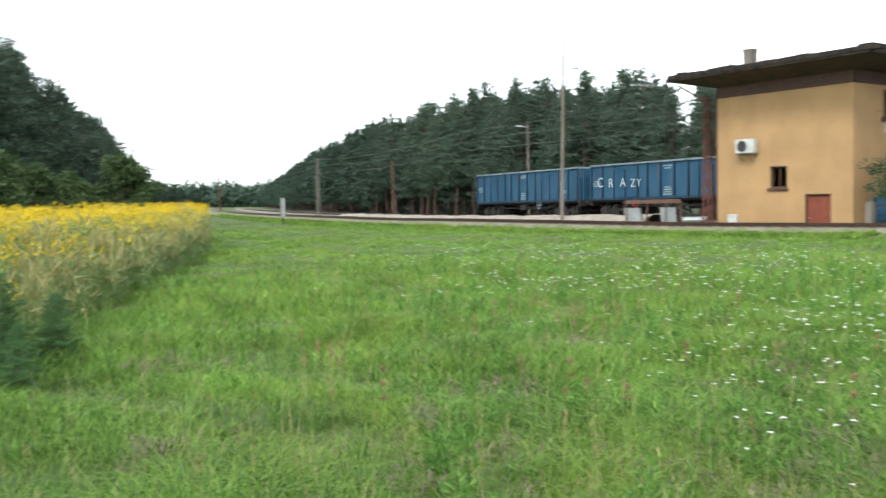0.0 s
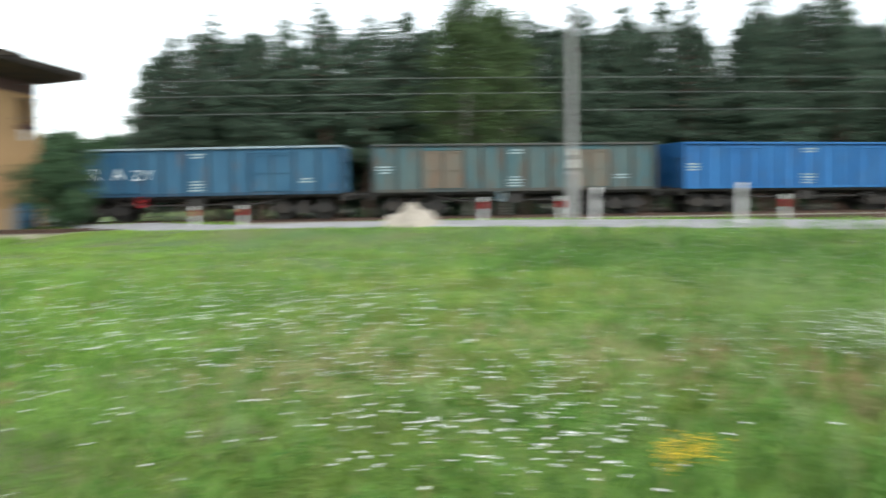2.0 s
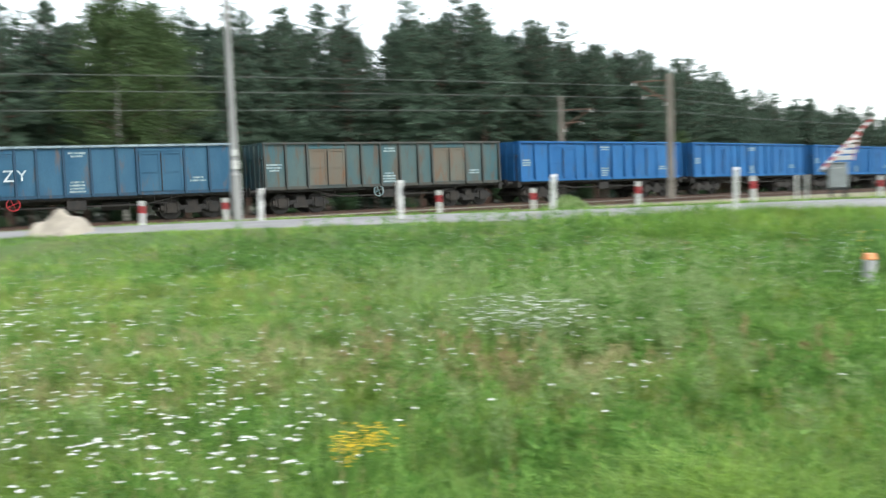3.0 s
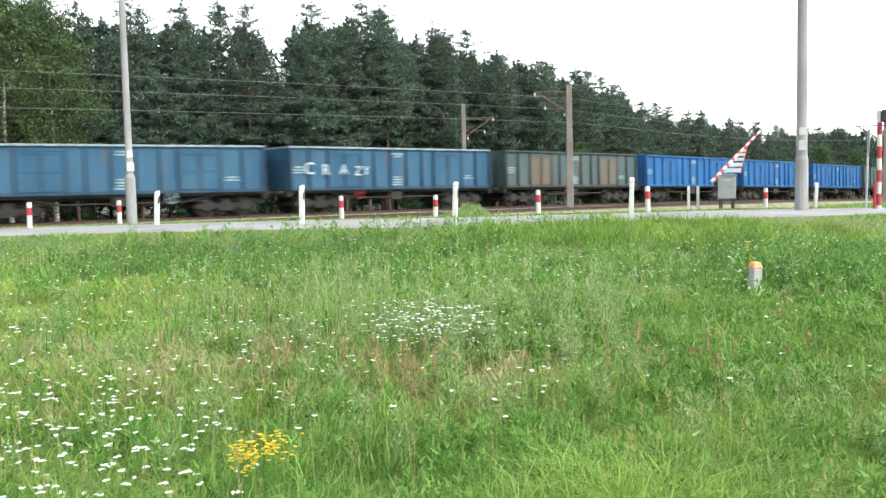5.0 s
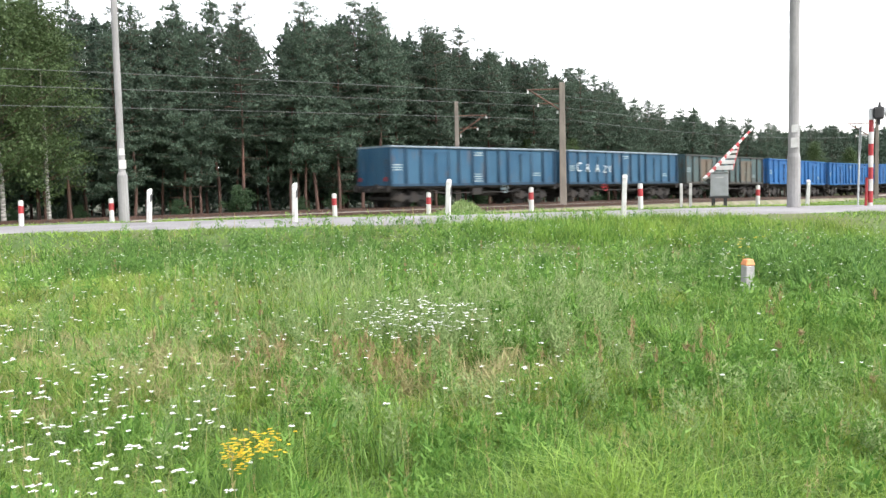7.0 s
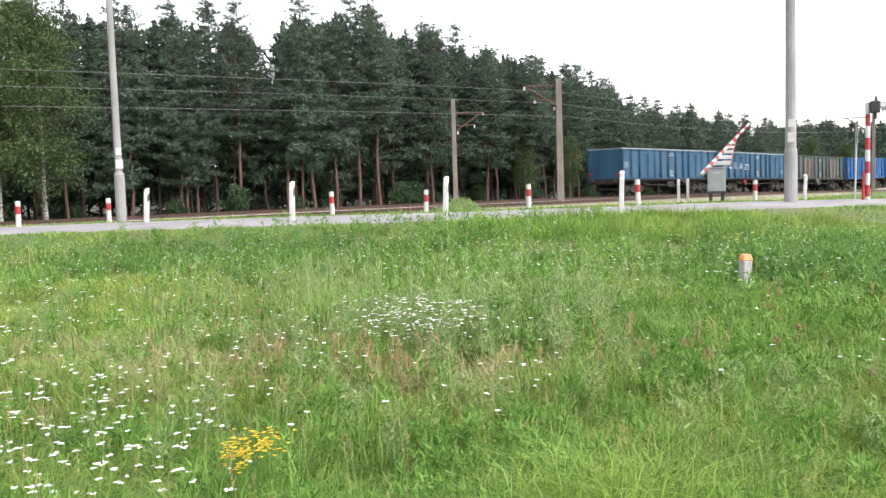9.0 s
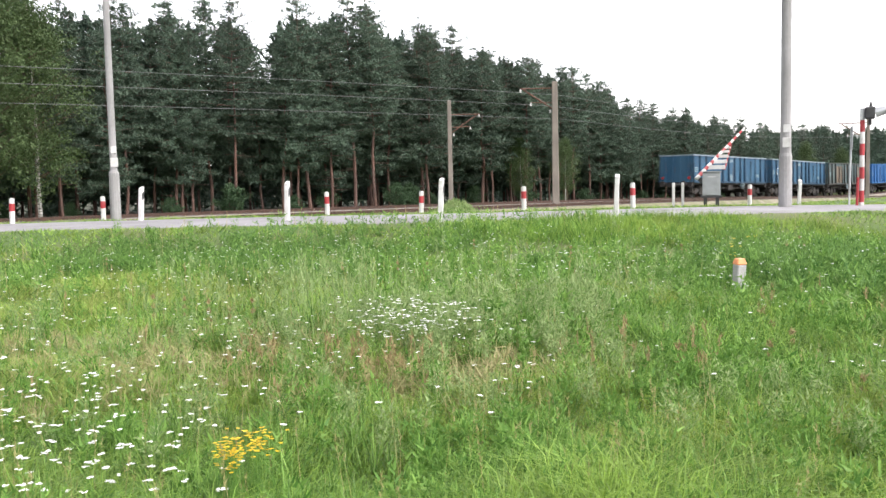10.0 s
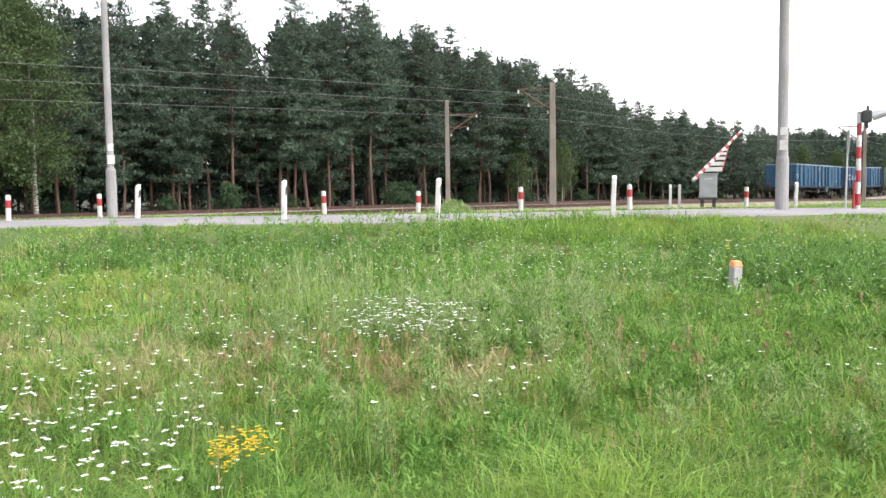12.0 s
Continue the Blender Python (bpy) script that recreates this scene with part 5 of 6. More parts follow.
    heads(200, 4.5, 21, 25, 120, 0.32, 0.022, "yarrow_flowers", M_YARROW, "scattered white yarrow flower heads on stems", "wild flowers",
          centres=((62, 4.7, 0.5, 100), (66, 4.2, 0.35, 50), (59, 5.8, 0.6, 70), (68.5, 5.6, 0.5, 40), (87, 7.5, 0.26, 60), (50, 9, 1.2, 90), (40, 10, 1.6, 80), (58, 8.5, 1.0, 70), (20, 14, 1.6, 90), (76, 8.0, 0.3, 25), (4, 20, 1.0, 50), (28, 9, 1.2, 60), (79, 7.2, 0.25, 16), (81.5, 6.3, 0.2, 12), (88, 7.4, 0.22, 12), (92, 5.8, 0.16, 9), (83, 8.3, 0.3, 16), (72, 6.4, 0.4, 18), (98, 8.5, 0.3, 10), (109, 9.2, 0.3, 12), (45, 6.5, 0.9, 60), (52, 12, 1.2, 80), (47, 15, 1.6, 90), (34, 17, 1.8, 70), (56, 6.5, 0.8, 50), (38, 7, 0.8, 30), (30, 6, 0.5, 14), (24, 7, 0.4, 12)))
    heads(900, 10, 20, 56, 120, 0.44, 0.024, "small_daisies", M_YARROW, "small white daisies among tall weeds", "wild flowers", centres=((86.8, 7.6, 0.3, 190), (92, 15, 2.5, 160), (80, 15, 2.0, 120), (100, 14, 2.0, 80)))
    heads(0, 4, 5, 70, 71, 0.46, 0.034, "yarrow_flowers", M_YARROW, "white yarrow drifts in taller grass", "wild flowers", centres=((14, 19, 1.6, 90), (19, 18, 1.8, 90), (24, 16, 1.5, 70), (17, 11.5, 0.9, 40), (23, 12.5, 1.0, 50), (28, 15, 1.5, 60), (33, 13, 1.2, 50), (44, 9, 1.2, 60), (50, 11, 1.5, 70), (55, 8, 0.8, 50), (40, 12, 1.5, 60), (47, 7, 0.7, 40), (37, 9, 1.0, 40), (13, 16, 1.2, 60), (25, 13, 1.0, 40)), low=0.8)
    # golden ragwort clump close by
    heads(0, 4, 5, 70, 71, 0.38, 0.014, "ragwort_clump", M_GOLD, "bright yellow ragwort clump in the grass", "wild flowers", centres=((75.6, 3.78, 0.06, 50), (76.6, 3.88, 0.035, 40), (74.6, 3.74, 0.03, 34), (75.0, 3.62, 0.03, 20)), low=0.88)
    heads(0, 4, 5, 70, 71, 0.55, 0.035, "ragwort_clump", M_GOLD, "small yellow flowers behind the concrete marker", "wild flowers", centres=((106.6, 13.2, 0.12, 16),))
    # goldenrod field with an uneven front of grasses and weeds
    n = 5200
    az, q = rng.uniform(-36, -4.8, n), rng.uniform(0, 1, n)
    r0 = np.interp(az, (-36, -24, -17, -13, -9, -6.5, -4.8), (6.5, 8.0, 9.5, 11.5, 16, 21, 26)) + rng.normal(size=n) * 0.5
    rr = r0 + (40 - r0) * q ** 0.9
    x, y = rr * np.sin(np.radians(az)), rr * np.cos(np.radians(az))
    z = ground_z(x, y)
    front = np.clip((rr - r0) / 3.6, 0, 1) ** 1.4
    h = (0.75 + 0.5 * front) * rng.uniform(0.72, 1.16, n)
    bloom = rng.uniform(0, 1, n) < 0.05 + 0.9 * front
    top = np.stack([x, y, z + h], 1)
    V, F = tuft_cloud(rng, top[bloom], np.full(bloom.sum(), 0.15), 30, 0.05, up=0.5, flat=0.9)
    gf = tagged(new("goldenrod_field", soup("goldenrod_field", V, F, M_GOLD)), "dense stand of blooming yellow goldenrod", "wild flowers", kind="stuff")
    V, F = tuft_cloud(rng, top[~bloom] - [0, 0, 0.1], np.full((~bloom).sum(), 0.2), 22, 0.2, up=1.6, flat=1.6, needle=True, thin=0.45)
    tagged(new("tall_grass_fringe", soup("tall_grass_fringe", V, F, M_STRAW)), "straw-coloured feathery grass heads along the goldenrod", "grass", kind="stuff")
    mid = np.concatenate([np.stack([x, y, z + h * f], 1) for f in (0.25, 0.55, 0.82)])
    V, F = tuft_cloud(rng, mid, np.full(3 * n, 0.16), 14, 0.15, up=0.9, flat=1.3, needle=True, thin=0.6)
    lf = new("leaves", soup("leaves", V, F, M_HERB))
    lf.parent = gf
    # seedling pines in front of it
    sp = None
    for i, (a, r, k) in enumerate(((-16.6, 9.0, 0.8), (-13.6, 9.2, 0.62), (-15.6, 7.9, 0.5), (-18.5, 8.4, 0.8))):
        px, py = at_az(a, r)
        m = pose(px, py, gz(px, py), 0, 0, 60 * i)
        if sp is None:
            sp = o = pine(300, 1.15, M_YOUNGPINE, 0.05, 1.5)
            sp.name = "young_pine"
            tagged(sp, "small bushy young pine among tall grass", "young tree", "young pines in the meadow")
            sp.matrix_basis = m
        else:
            o = copy_thing(sp, m)
        o.scale = (k, k, k)
    # sorrel and tall weeds
    def weeds(n, r0, r1, az0, az1, h, material, name, label, size, per, rad, clump=0, wide=0.5, thin=1.0):
        m = n // clump if clump else n
        az, r = rng.uniform(az0, az1, m), np.exp(rng.uniform(math.log(r0), math.log(r1), m))
        x, y = r * np.sin(np.radians(az)), r * np.cos(np.radians(az))
        if clump:
            x, y = np.repeat(x, clump), np.repeat(y, clump)
            n = len(x)
            x, y = x + rng.normal(size=n) * wide, y + rng.normal(size=n) * wide
        z = ground_z(x, y)
        hh = h * rng.uniform(0.6, 1.2, n)
        cs = np.concatenate([np.stack([x, y, z + hh * f], 1) for f in (0.35, 0.6, 0.85)])
        V, F = tuft_cloud(rng, cs, np.full(3 * n, rad), per, size, up=0.8, flat=1.3, needle=True, thin=thin)
        tagged(new(name, soup(name, V, F, material)), label, "weeds", kind="stuff")
    weeds(70, 6, 18, 5, 115, 0.36, M_SORREL, "sorrel_stalks", "rusty red sorrel seed stalks in the grass", 0.035, 40, 0.026)
    weeds(600, 3.4, 22, 8, 122, 0.24, M_WEED, "leafy_herbs", "leafy green herbs all over the meadow", 0.045, 46, 0.11)
    weeds(300, 4.5, 20, 40, 122, 0.34, M_HERB, "pale_herbs", "pale feathery herbs between the grass", 0.032, 60, 0.085)
    weeds(620, 14, 19.5, 64, 120, 0.26, M_BANKWEED, "bank_weeds", "dark leafy weeds in clumps on the road bank", 0.065, 40, 0.13, 20, 0.5)
    weeds(700, 6.2, 8.8, 50, 96, 0.13, M_DRY, "dry_patch_grass", "dry matted grass in a sandy strip of the meadow", 0.10, 14, 0.09, 12, 0.45, 0.35)
    weeds(520, 3.8, 9, -8, 48, 0.13, M_CLOVER, "faded_clover", "faded clover heads in brownish patches", 0.03, 18, 0.06, 20, 0.22)
    weeds(420, 3.5, 4.8, 33, 42, 0.13, M_CLOVER, "faded_clover", "pinkish faded clover in a bare patch", 0.026, 20, 0.06, 30, 0.2)
    weeds(336, 11, 14.5, 107, 122, 0.4, M_BANKWEED, "dark_weeds", "dense dark nettle-like weeds round the marker", 0.07, 34, 0.15, 28, 0.45)
    weeds(620, 6.5, 14, 90, 122, 0.24, M_WEED, "broad_herbs", "spreading leafy herbs among the grass", 0.055, 40, 0.13, 14, 0.35)
    weeds(240, 7, 10.5, 84, 98, 0.36, M_HERB, "pale_weeds", "pale grey-green weeds round the daisies", 0.035, 50, 0.1, 12, 0.3)
    weeds(150, 3.3, 5.4, 86, 112, 0.2, M_WEED, "low_herbs", "low leafy herbs in the grass close by", 0.035, 50, 0.09)
    weeds(26, 7, 12, 76, 104, 0.62, M_HERB, "mugwort_plumes", "tall pale grey-green mugwort plumes", 0.035, 60, 0.07)
    weeds(420, 13, 21, 62, 125, 0.30, M_WEED, "broad_weeds", "leafy green weeds on the road bank", 0.085, 12, 0.14)
    weeds(130, 8, 20, 84, 122, 0.5, M_WEED, "tall_weeds", "tall leafy weeds in the meadow", 0.075, 20, 0.11)


# ---------------------------------------------------------------- posts, poles, barrier
def white_post(h=1.05):
    """Roadside marker: slanted-top white board post with a dark reflector panel."""
    p = thing("marker_post", "white roadside marker post with dark reflector", "marker post", group="white marker posts along the road")
    bm = bmesh.new()
    vs = box(bm, -0.055, -0.075, -0.4, 0.055, 0.075, h)
    for v in vs:
        if v.co.z > 0.5 and v.co.y > 0:
            v.co.z -= 0.07
    chamfer(bm, 0.02, 2)
    part("post", bm, M_WHITE, p)
    for sg in (-1, 1):
        bm = bmesh.new()
        vs = box(bm, sg * 0.055 - 0.004, -0.06, h - 0.34, sg * 0.055 + 0.004, 0.06, h - 0.14)
        for v in vs:
            if v.co.y > 0:
                v.co.z -= 0.08
        part("reflector", bm, M_BLACK, p, "dark reflector panel")
    return p


def red_post(h=0.8):
    p = thing("crossing_post", "white post with a broad red band", "marker post", group="red-banded posts near the crossing")
    bm = bmesh.new()
    rod(bm, (0, 0, -0.4), (0, 0, h), 0.075, 0.075, 14)
    bmesh.ops.bevel(bm, geom=[e for e in bm.edges if all(v.co.z > h - 0.01 for v in e.verts)], offset=0.02, segments=2, affect="EDGES")
    part("post", bm, M_WHITE, p)
    bm = bmesh.new()
    rod(bm, (0, 0, h * 0.52), (0, 0, h * 0.80), 0.079, 0.079, 14)
    part("band", bm, M_RED, p, "red band")
    return p


def put(src, first, m):
    if first:
        src.matrix_basis = m
        return src
    return copy_thing(src, m)


def build_posts():
    rnd = random.Random(2)
    w = white_post()
    for i, (az, r, sc) in enumerate(((70.1, 27.2, 0.98), (78.8, 23.2, 1.0), (88.4, 21.2, 1.0), (99.4, 21.4, 1.0), (110.05, 33.0, 0.85))):
        x, y = at_az(az, r)
        o = put(w, i == 0, pose(x, y, gz(x, y), rnd.gauss(0, 1), rnd.gauss(-1.5, 0.8), 80))
        o.scale = (1, 1, sc)
    q = red_post()
    for i, (az, r) in enumerate(((45.25, 36.2), (48.1, 35.5), (63.1, 29.2), (68.0, 30.6), (81.3, 29.2), (87.2, 29.4), (93.7, 28.3), (100.45, 27.8), (107.3, 34.5))):
        x, y = at_az(az, r)
        put(q, i == 0, pose(x, y, gz(x, y), rnd.gauss(0, 1), rnd.gauss(0, 1), rnd.random() * 90))


def concrete_pole(az, r, h, lean, label, base=0.21, top=0.1, shaft=0.66, joint=1.55):
    x, y = at_az(az, r)
    p = thing("concrete_pole", label, "utility pole", pose(x, y, gz(x, y), 0, lean, 90 - az))
    bm = bmesh.new()
    rod(bm, (0, 0, -0.6), (0, 0, joint), base, base * 0.94, 14)
    rod(bm, (0, 0, joint), (0, 0, joint + 0.1), base * 0.94, base * (shaft + 0.02), 14)
    part("base_sleeve", bm, M_CONC, p, "thicker concrete base sleeve")
    bm = bmesh.new()
    rod(bm, (0, 0, joint + 0.05), (0, 0, h), base * shaft, top, 14)
    part("shaft", bm, M_CONC, p)
    for z, s in ((1.9, 0.14), (2.3, 0.11)):
        bm = bmesh.new()
        box(bm, -base * shaft - 0.012, -s, z - s, -base * shaft + 0.03, s * 0.6, z + s)
        part("notice", bm, M_WHITE, p, "small weathered white notice")
    return p


def lattice_mast(az, r, h, label, half=0.22, material=None, stout=1.0):
    x, y = at_az(az, r)
    material = material or M_RUST
    p = thing("lattice_mast", label, "mast", pose(x, y, gz(x, y), 0, 0, 20), group="line masts")
    for a in (-1, 1):
        for b in (-1, 1):
            bm = bmesh.new()
            rod(bm, (a * half, b * half, -0.3), (a * half * 0.55, b * half * 0.55, h), 0.035 * stout, 0.03 * stout, 5)
            part("leg", bm, material, p)
    bm = bmesh.new()
    n = int(h / 0.6)
    for i in range(n):
        z0, z1 = h * i / n, h * (i + 1) / n
        k0, k1 = half * (1 - 0.45 * i / n), half * (1 - 0.45 * (i + 1) / n)
        s = 1 if i % 2 else -1
        for a in (-1, 1):
            rod(bm, (s * k0, a * k0, z0), (-s * k1, a * k1, z1), 0.016 * stout, None, 4)
            rod(bm, (a * k0, s * k0, z0), (a * k1, -s * k1, z1), 0.016 * stout, None, 4)
    part("bracing", bm, material, p)
    bm = bmesh.new()
    box(bm, -0.4, -0.4, -0.4, 0.4, 0.4, 0.25)
    chamfer(bm, 0.05, 1)
    part("foot", bm, M_CONC, p, "pale concrete foot")
    return p


def line_mast(az, r, top, label, arm_dir, arm_z, width=0.16):
    """Weathered concrete mast with a strutted side arm that carries the wires."""
    x, y = at_az(az, r)
    g = gz(x, y)
    p = thing("line_mast", label, "mast", pose(x, y, g, 0, 0, 90 - az), group="line masts")
    h = top - g
    bm = bmesh.new()
    vs = box(bm, -width, -width, -0.5, width, width, h)
    for v in vs:
        if v.co.z > 1:
            v.co.x *= 0.75
            v.co.y *= 0.75
    chamfer(bm, 0.03, 1)
    part("shaft", bm, M_CONC_OLD, p)
    bm = bmesh.new()
    d = arm_dir
    az_ = arm_z - g
    rod(bm, (0, 0, az_ - 1.15), (0, d * 1.7, az_), 0.04, None, 6)
    rod(bm, (0, 0, az_ + 0.05), (0, d * 1.9, az_ + 0.05), 0.035, None, 6)
    rod(bm, (0, 0, az_ - 0.75), (0, d * 1.3, az_ - 0.7), 0.025, None, 6)
    part("arm", bm, M_RUST, p, "rusty strutted arm")
    for yy, zz in ((1.85, 0.05), (1.3, -0.7), (0.25, -1.1)):
        bm = bmesh.new()
        for i in range(3):
            rod(bm, (0, d * yy, az_ + zz - 0.06 - i * 0.06), (0, d * yy, az_ + zz - 0.02 - i * 0.06), 0.06, 0.045, 10)
        part("insulator", bm, M_WHITE, p, "pale porcelain insulator")
    return p


def build_poles():
    concrete_pole(68.7, 31.0, 12.5, -0.6, "tall pale concrete pole with thick base beside the road", 0.17, 0.085)
    concrete_pole(109.3, 28.0, 13.0, 0.3, "tall pale concrete pole with notices beside the road", 0.19, 0.118, 0.8, 1.5)
    line_mast(89.1, 57.0, 6.45, "weathered grey concrete line mast behind the track", -1, 5.5)
    line_mast(95.7, 50.0, 6.7, "weathered brown line mast with rusty strutted arm", 1, 6.3, 0.2)
    line_mast(113.7, 70.0, 5.2, "thin grey line mast along the track", 1, 4.8, 0.14)
    lattice_mast(2.0, 98.0, 6.6, "weathered steel lattice mast on a concrete foot", 0.16, M_CONC_OLD)
    lattice_mast(-4.0, 170.0, 6.8, "far thin steel mast beside the line", 0.14)
    lattice_mast(6.7, 98.0, 6.2, "rusty steel lattice mast beside the wood", 0.13)
    lattice_mast(26.15, 45.6, 6.4, "rust-red steel lattice mast beside the signal box", 0.16, M_REDLEAD, 1.5)
    for az, r, top, arm, lab in ((17.3, 51.0, 10.3, 0.9, "tall thin wooden pole with a small street lamp"), (15.25, 72.0, 7.2, -0.9, "grey pole with a small lamp behind the train")):
        x, y = at_az(az, r)
        g = gz(x, y)
        p = thing("lamp_post", lab, "lamp post", pose(x, y, g, 0, 1.2 if arm > 0 else 0, -az))
        bm = bmesh.new()
        rod(bm, (0, 0, -0.4), (0, 0, top - g), 0.12, 0.06, 10)
        part("pole", bm, M_CONC_OLD, p)
        z = top - g - (1.75 if arm > 0 else 0.15)
        bm = bmesh.new()
        rod(bm, (0, 0, z - 0.1), (arm * 0.6, 0, z), 0.025, None, 6)
        part("arm", bm, M_STEEL, p)
        bm = bmesh.new()
        box(bm, min(arm * 0.5, arm), -0.1, z - 0.04, max(arm * 0.5, arm), 0.1, z + 0.07)
        chamfer(bm, 0.03, 2)
        part("lamp_head", bm, M_STEEL, p)
    # plain white board sign on a post by the track
    x, y = at_az(-0.2, 77)
    p = thing("track_sign", "tall pale grey board sign on a dark post", "sign", pose(x, y, gz(x, y), 0, 0, 10))
    bm = bmesh.new()
    rod(bm, (0, 0, -0.3), (0, 0, 1.4), 0.06, None, 8)
    part("post", bm, M_BLACK, p)
    bm = bmesh.new()
    box(bm, -0.19, -0.08, 0.65, 0.19, -0.061, 2.2)
    chamfer(bm, 0.006, 1)
    part("board", bm, M_CONC_PALE, p)


def wire(points, r=0.010):
    cu = bpy.data.curves.new("overhead_wire", "CURVE")
    cu.dimensions, cu.bevel_depth, cu.bevel_resolution = "3D", r, 1
    sp = cu.splines.new("POLY")
    sp.points.add(len(points) - 1)
    for p, v in zip(sp.points, points):
        p.co = (*v, 1)
    cu.materials.append(M_WIRE)
    return tagged(new("overhead_wire", cu), "thin grey overhead line wire between the masts", "wire", group="overhead wires")


def build_wires():
    supports = (-140, -95, -52, 27, 75, 130)
    for off, heights in ((3.6, 6.28), (3.2, 5.68), (4.1, 4.85)):
        pts = []
        for a, b in zip(supports[:-1], supports[1:]):
            for u in np.linspace(0, 1, 16, endpoint=False):
                s = a + (b - a) * u
                x0, y0, z0, _ = on_track(a, off)
                x1, y1, z1, _ = on_track(b, off)
                x, y = x0 + (x1 - x0) * u, y0 + (y1 - y0) * u
                if b - a > 60:
                    x, y, _, _ = on_track(s, off)
                pts.append((x, y, heights - 0.5 * 4 * u * (1 - u) * (0.3 if a == -52 else 1)))
        wire(pts)


def build_barrier():
    x, y = at_az(105.1, 33.0)
    g = gz(x, y)
    b = thing("level_crossing_barrier", "raised red and white crossing barrier with grey drive box", "barrier", pose(x, y, g, 0, 0, -105.1))
    # local x: to the right of the line of sight, local y: away
    bm = bmesh.new()
    box(bm, -0.3, -0.2, 0.42, 0.3, 0.25, 1.22)
    chamfer(bm, 0.025, 2)
    part("drive_box", bm, M_GREYBOX, b, "grey painted drive box")
    bm = bmesh.new()
    box(bm, -0.33, -0.23, 1.222, 0.33, 0.28, 1.26)
    chamfer(bm, 0.01, 1)
    part("lid", bm, M_GREYBOX, b)
    bm = bmesh.new()
    box(bm, -0.34, -0.2, 0.34, 0.34, 0.25, 0.418)
    for sx in (-0.2, 0.2):
        box(bm, sx - 0.06, -0.12, -0.2, sx + 0.06, 0.16, 0.34)
    box(bm, -0.4, -0.15, -0.1, 0.3, 0.2, 0.06)
    part("stand", bm, M_BLACK, b, "dark steel stand")
    bm = bmesh.new()
    for i in range(4):
        box(bm, -0.12 + i * 0.07, -0.208, 1.05, -0.08 + i * 0.07, -0.2015, 1.09)
    part("plate_marks", bm, M_WHITE, b)
    # arm in the plane of its swing
    A, T = Vector((-0.52, 0.34, 1.0)), Vector((1.15, 1.9, 2.8))
    n = 17
    for i in range(n):
        bm = bmesh.new()
        p, q = A.lerp(T, i / n), A.lerp(T, (i + 1) / n)
        rod(bm, p, q, 0.072 - 0.002 * i, 0.070 - 0.002 * i, 10)
        part("arm_section", bm, M_RED if i % 2 else M_WHITE, b)
    # hanging skirt of white boards between the raised arm and its stay
    for z, x1, hz in ((1.40, 0.47, 0.075), (1.60, 0.53, 0.065), (1.79, 0.58, 0.055), (1.96, 0.62, 0.045), (2.10, 0.66, 0.035)):
        bm = bmesh.new()
        p = A.lerp(T, (z - A.z) / (T.z - A.z))
        box(bm, p.x, p.y - 0.03, z - hz, x1, p.y - 0.005, z + hz)
        chamfer(bm, 0.006, 1)
        part("skirt_board", bm, M_WHITE, b, "white hanging skirt board")
    bm = bmesh.new()
    p, q = A.lerp(T, 0.19), A.lerp(T, 0.66)
    rod(bm, (0.45, p.y + 0.02, 1.3), (0.68, q.y + 0.02, 2.2), 0.022, None, 6)
    rod(bm, (0.68, q.y + 0.02, 2.2), q, 0.018, None, 6)
    part("skirt_stay", bm, M_RED, b, "dark red skirt stay")
    bm = bmesh.new()
    rod(bm, (-0.35, 0.1, 0.95), (-0.35, 0.45, 0.95), 0.09, None, 10)
    part("pivot", bm, M_BLACK, b)

    # upright red and white mast with a hooded signal head
    x, y = at_az(113.4, 30.0)
    g = gz(x, y)
    s = thing("crossing_signal", "red and white striped signal mast with black hooded lamp", "traffic signal", pose(x, y, g, 0, 0, -113.4))
    cuts = np.linspace(-0.2, 2.6, 9)
    for i in range(8):
        bm = bmesh.new()
        rod(bm, (0, 0, cuts[i]), (0, 0, cuts[i + 1]), 0.07, 0.07, 12)
        part("mast_section", bm, M_WHITE if i % 2 == 0 else M_RED, s)
    bm = bmesh.new()
    rod(bm, (0, 0, 2.6), (0, 0, 2.95), 0.07, None, 10)
    box(bm, -0.08, -0.12, 2.62, 0.02, 0.12, 2.9)
    part("cap", bm, M_STEEL, s)
    bm = bmesh.new()
    box(bm, 0.06, -0.18, 2.62, 0.34, 0.18, 2.98)
    chamfer(bm, 0.04, 2)
    rod(bm, (0.2, 0, 2.45), (0.2, 0, 2.63), 0.05, None, 8)
    rod(bm, (0.22, 0, 2.97), (0.22, 0, 3.12), 0.05, 0.03, 8)
    part("lamp_housing", bm, M_BLACK, s, "black lamp housing")
    bm = bmesh.new()
    rod(bm, (0.34, 0, 2.8), (0.75, 0, 2.9), 0.15, 0.1, 16)
    part("hood", bm, M_STEEL, s, "grey lamp hood")
    bm = bmesh.new()
    rod(bm, (-0.13, -0.05, -0.2), (-0.1, -0.05, 0.9), 0.04, None, 8)
    part("stay", bm, M_RED, s)
    # thin post with a sign seen on edge
    x, y = at_az(112.75, 31.5)
    p = thing("road_sign", "steel post with a road sign turned edge-on", "sign", pose(x, y, gz(x, y), 0, 1, -112.75))
    bm = bmesh.new()
    rod(bm, (0, 0, -0.3), (0, 0, 2.5), 0.03, None, 8)
    part("post", bm, M_STEEL, p)
    bm = bmesh.new()
    box(bm, 0.032, -0.35, 1.75, 0.05, 0.35, 2.75)
    chamfer(bm, 0.006, 1)
    part("plate", bm, M_STEEL, p)
    # low white double post
    x, y = at_az(103.15, 33.5)
    p = thing("double_post", "pair of low white posts with dark cross rail", "marker post", pose(x, y, gz(x, y), 0, 0, -103))
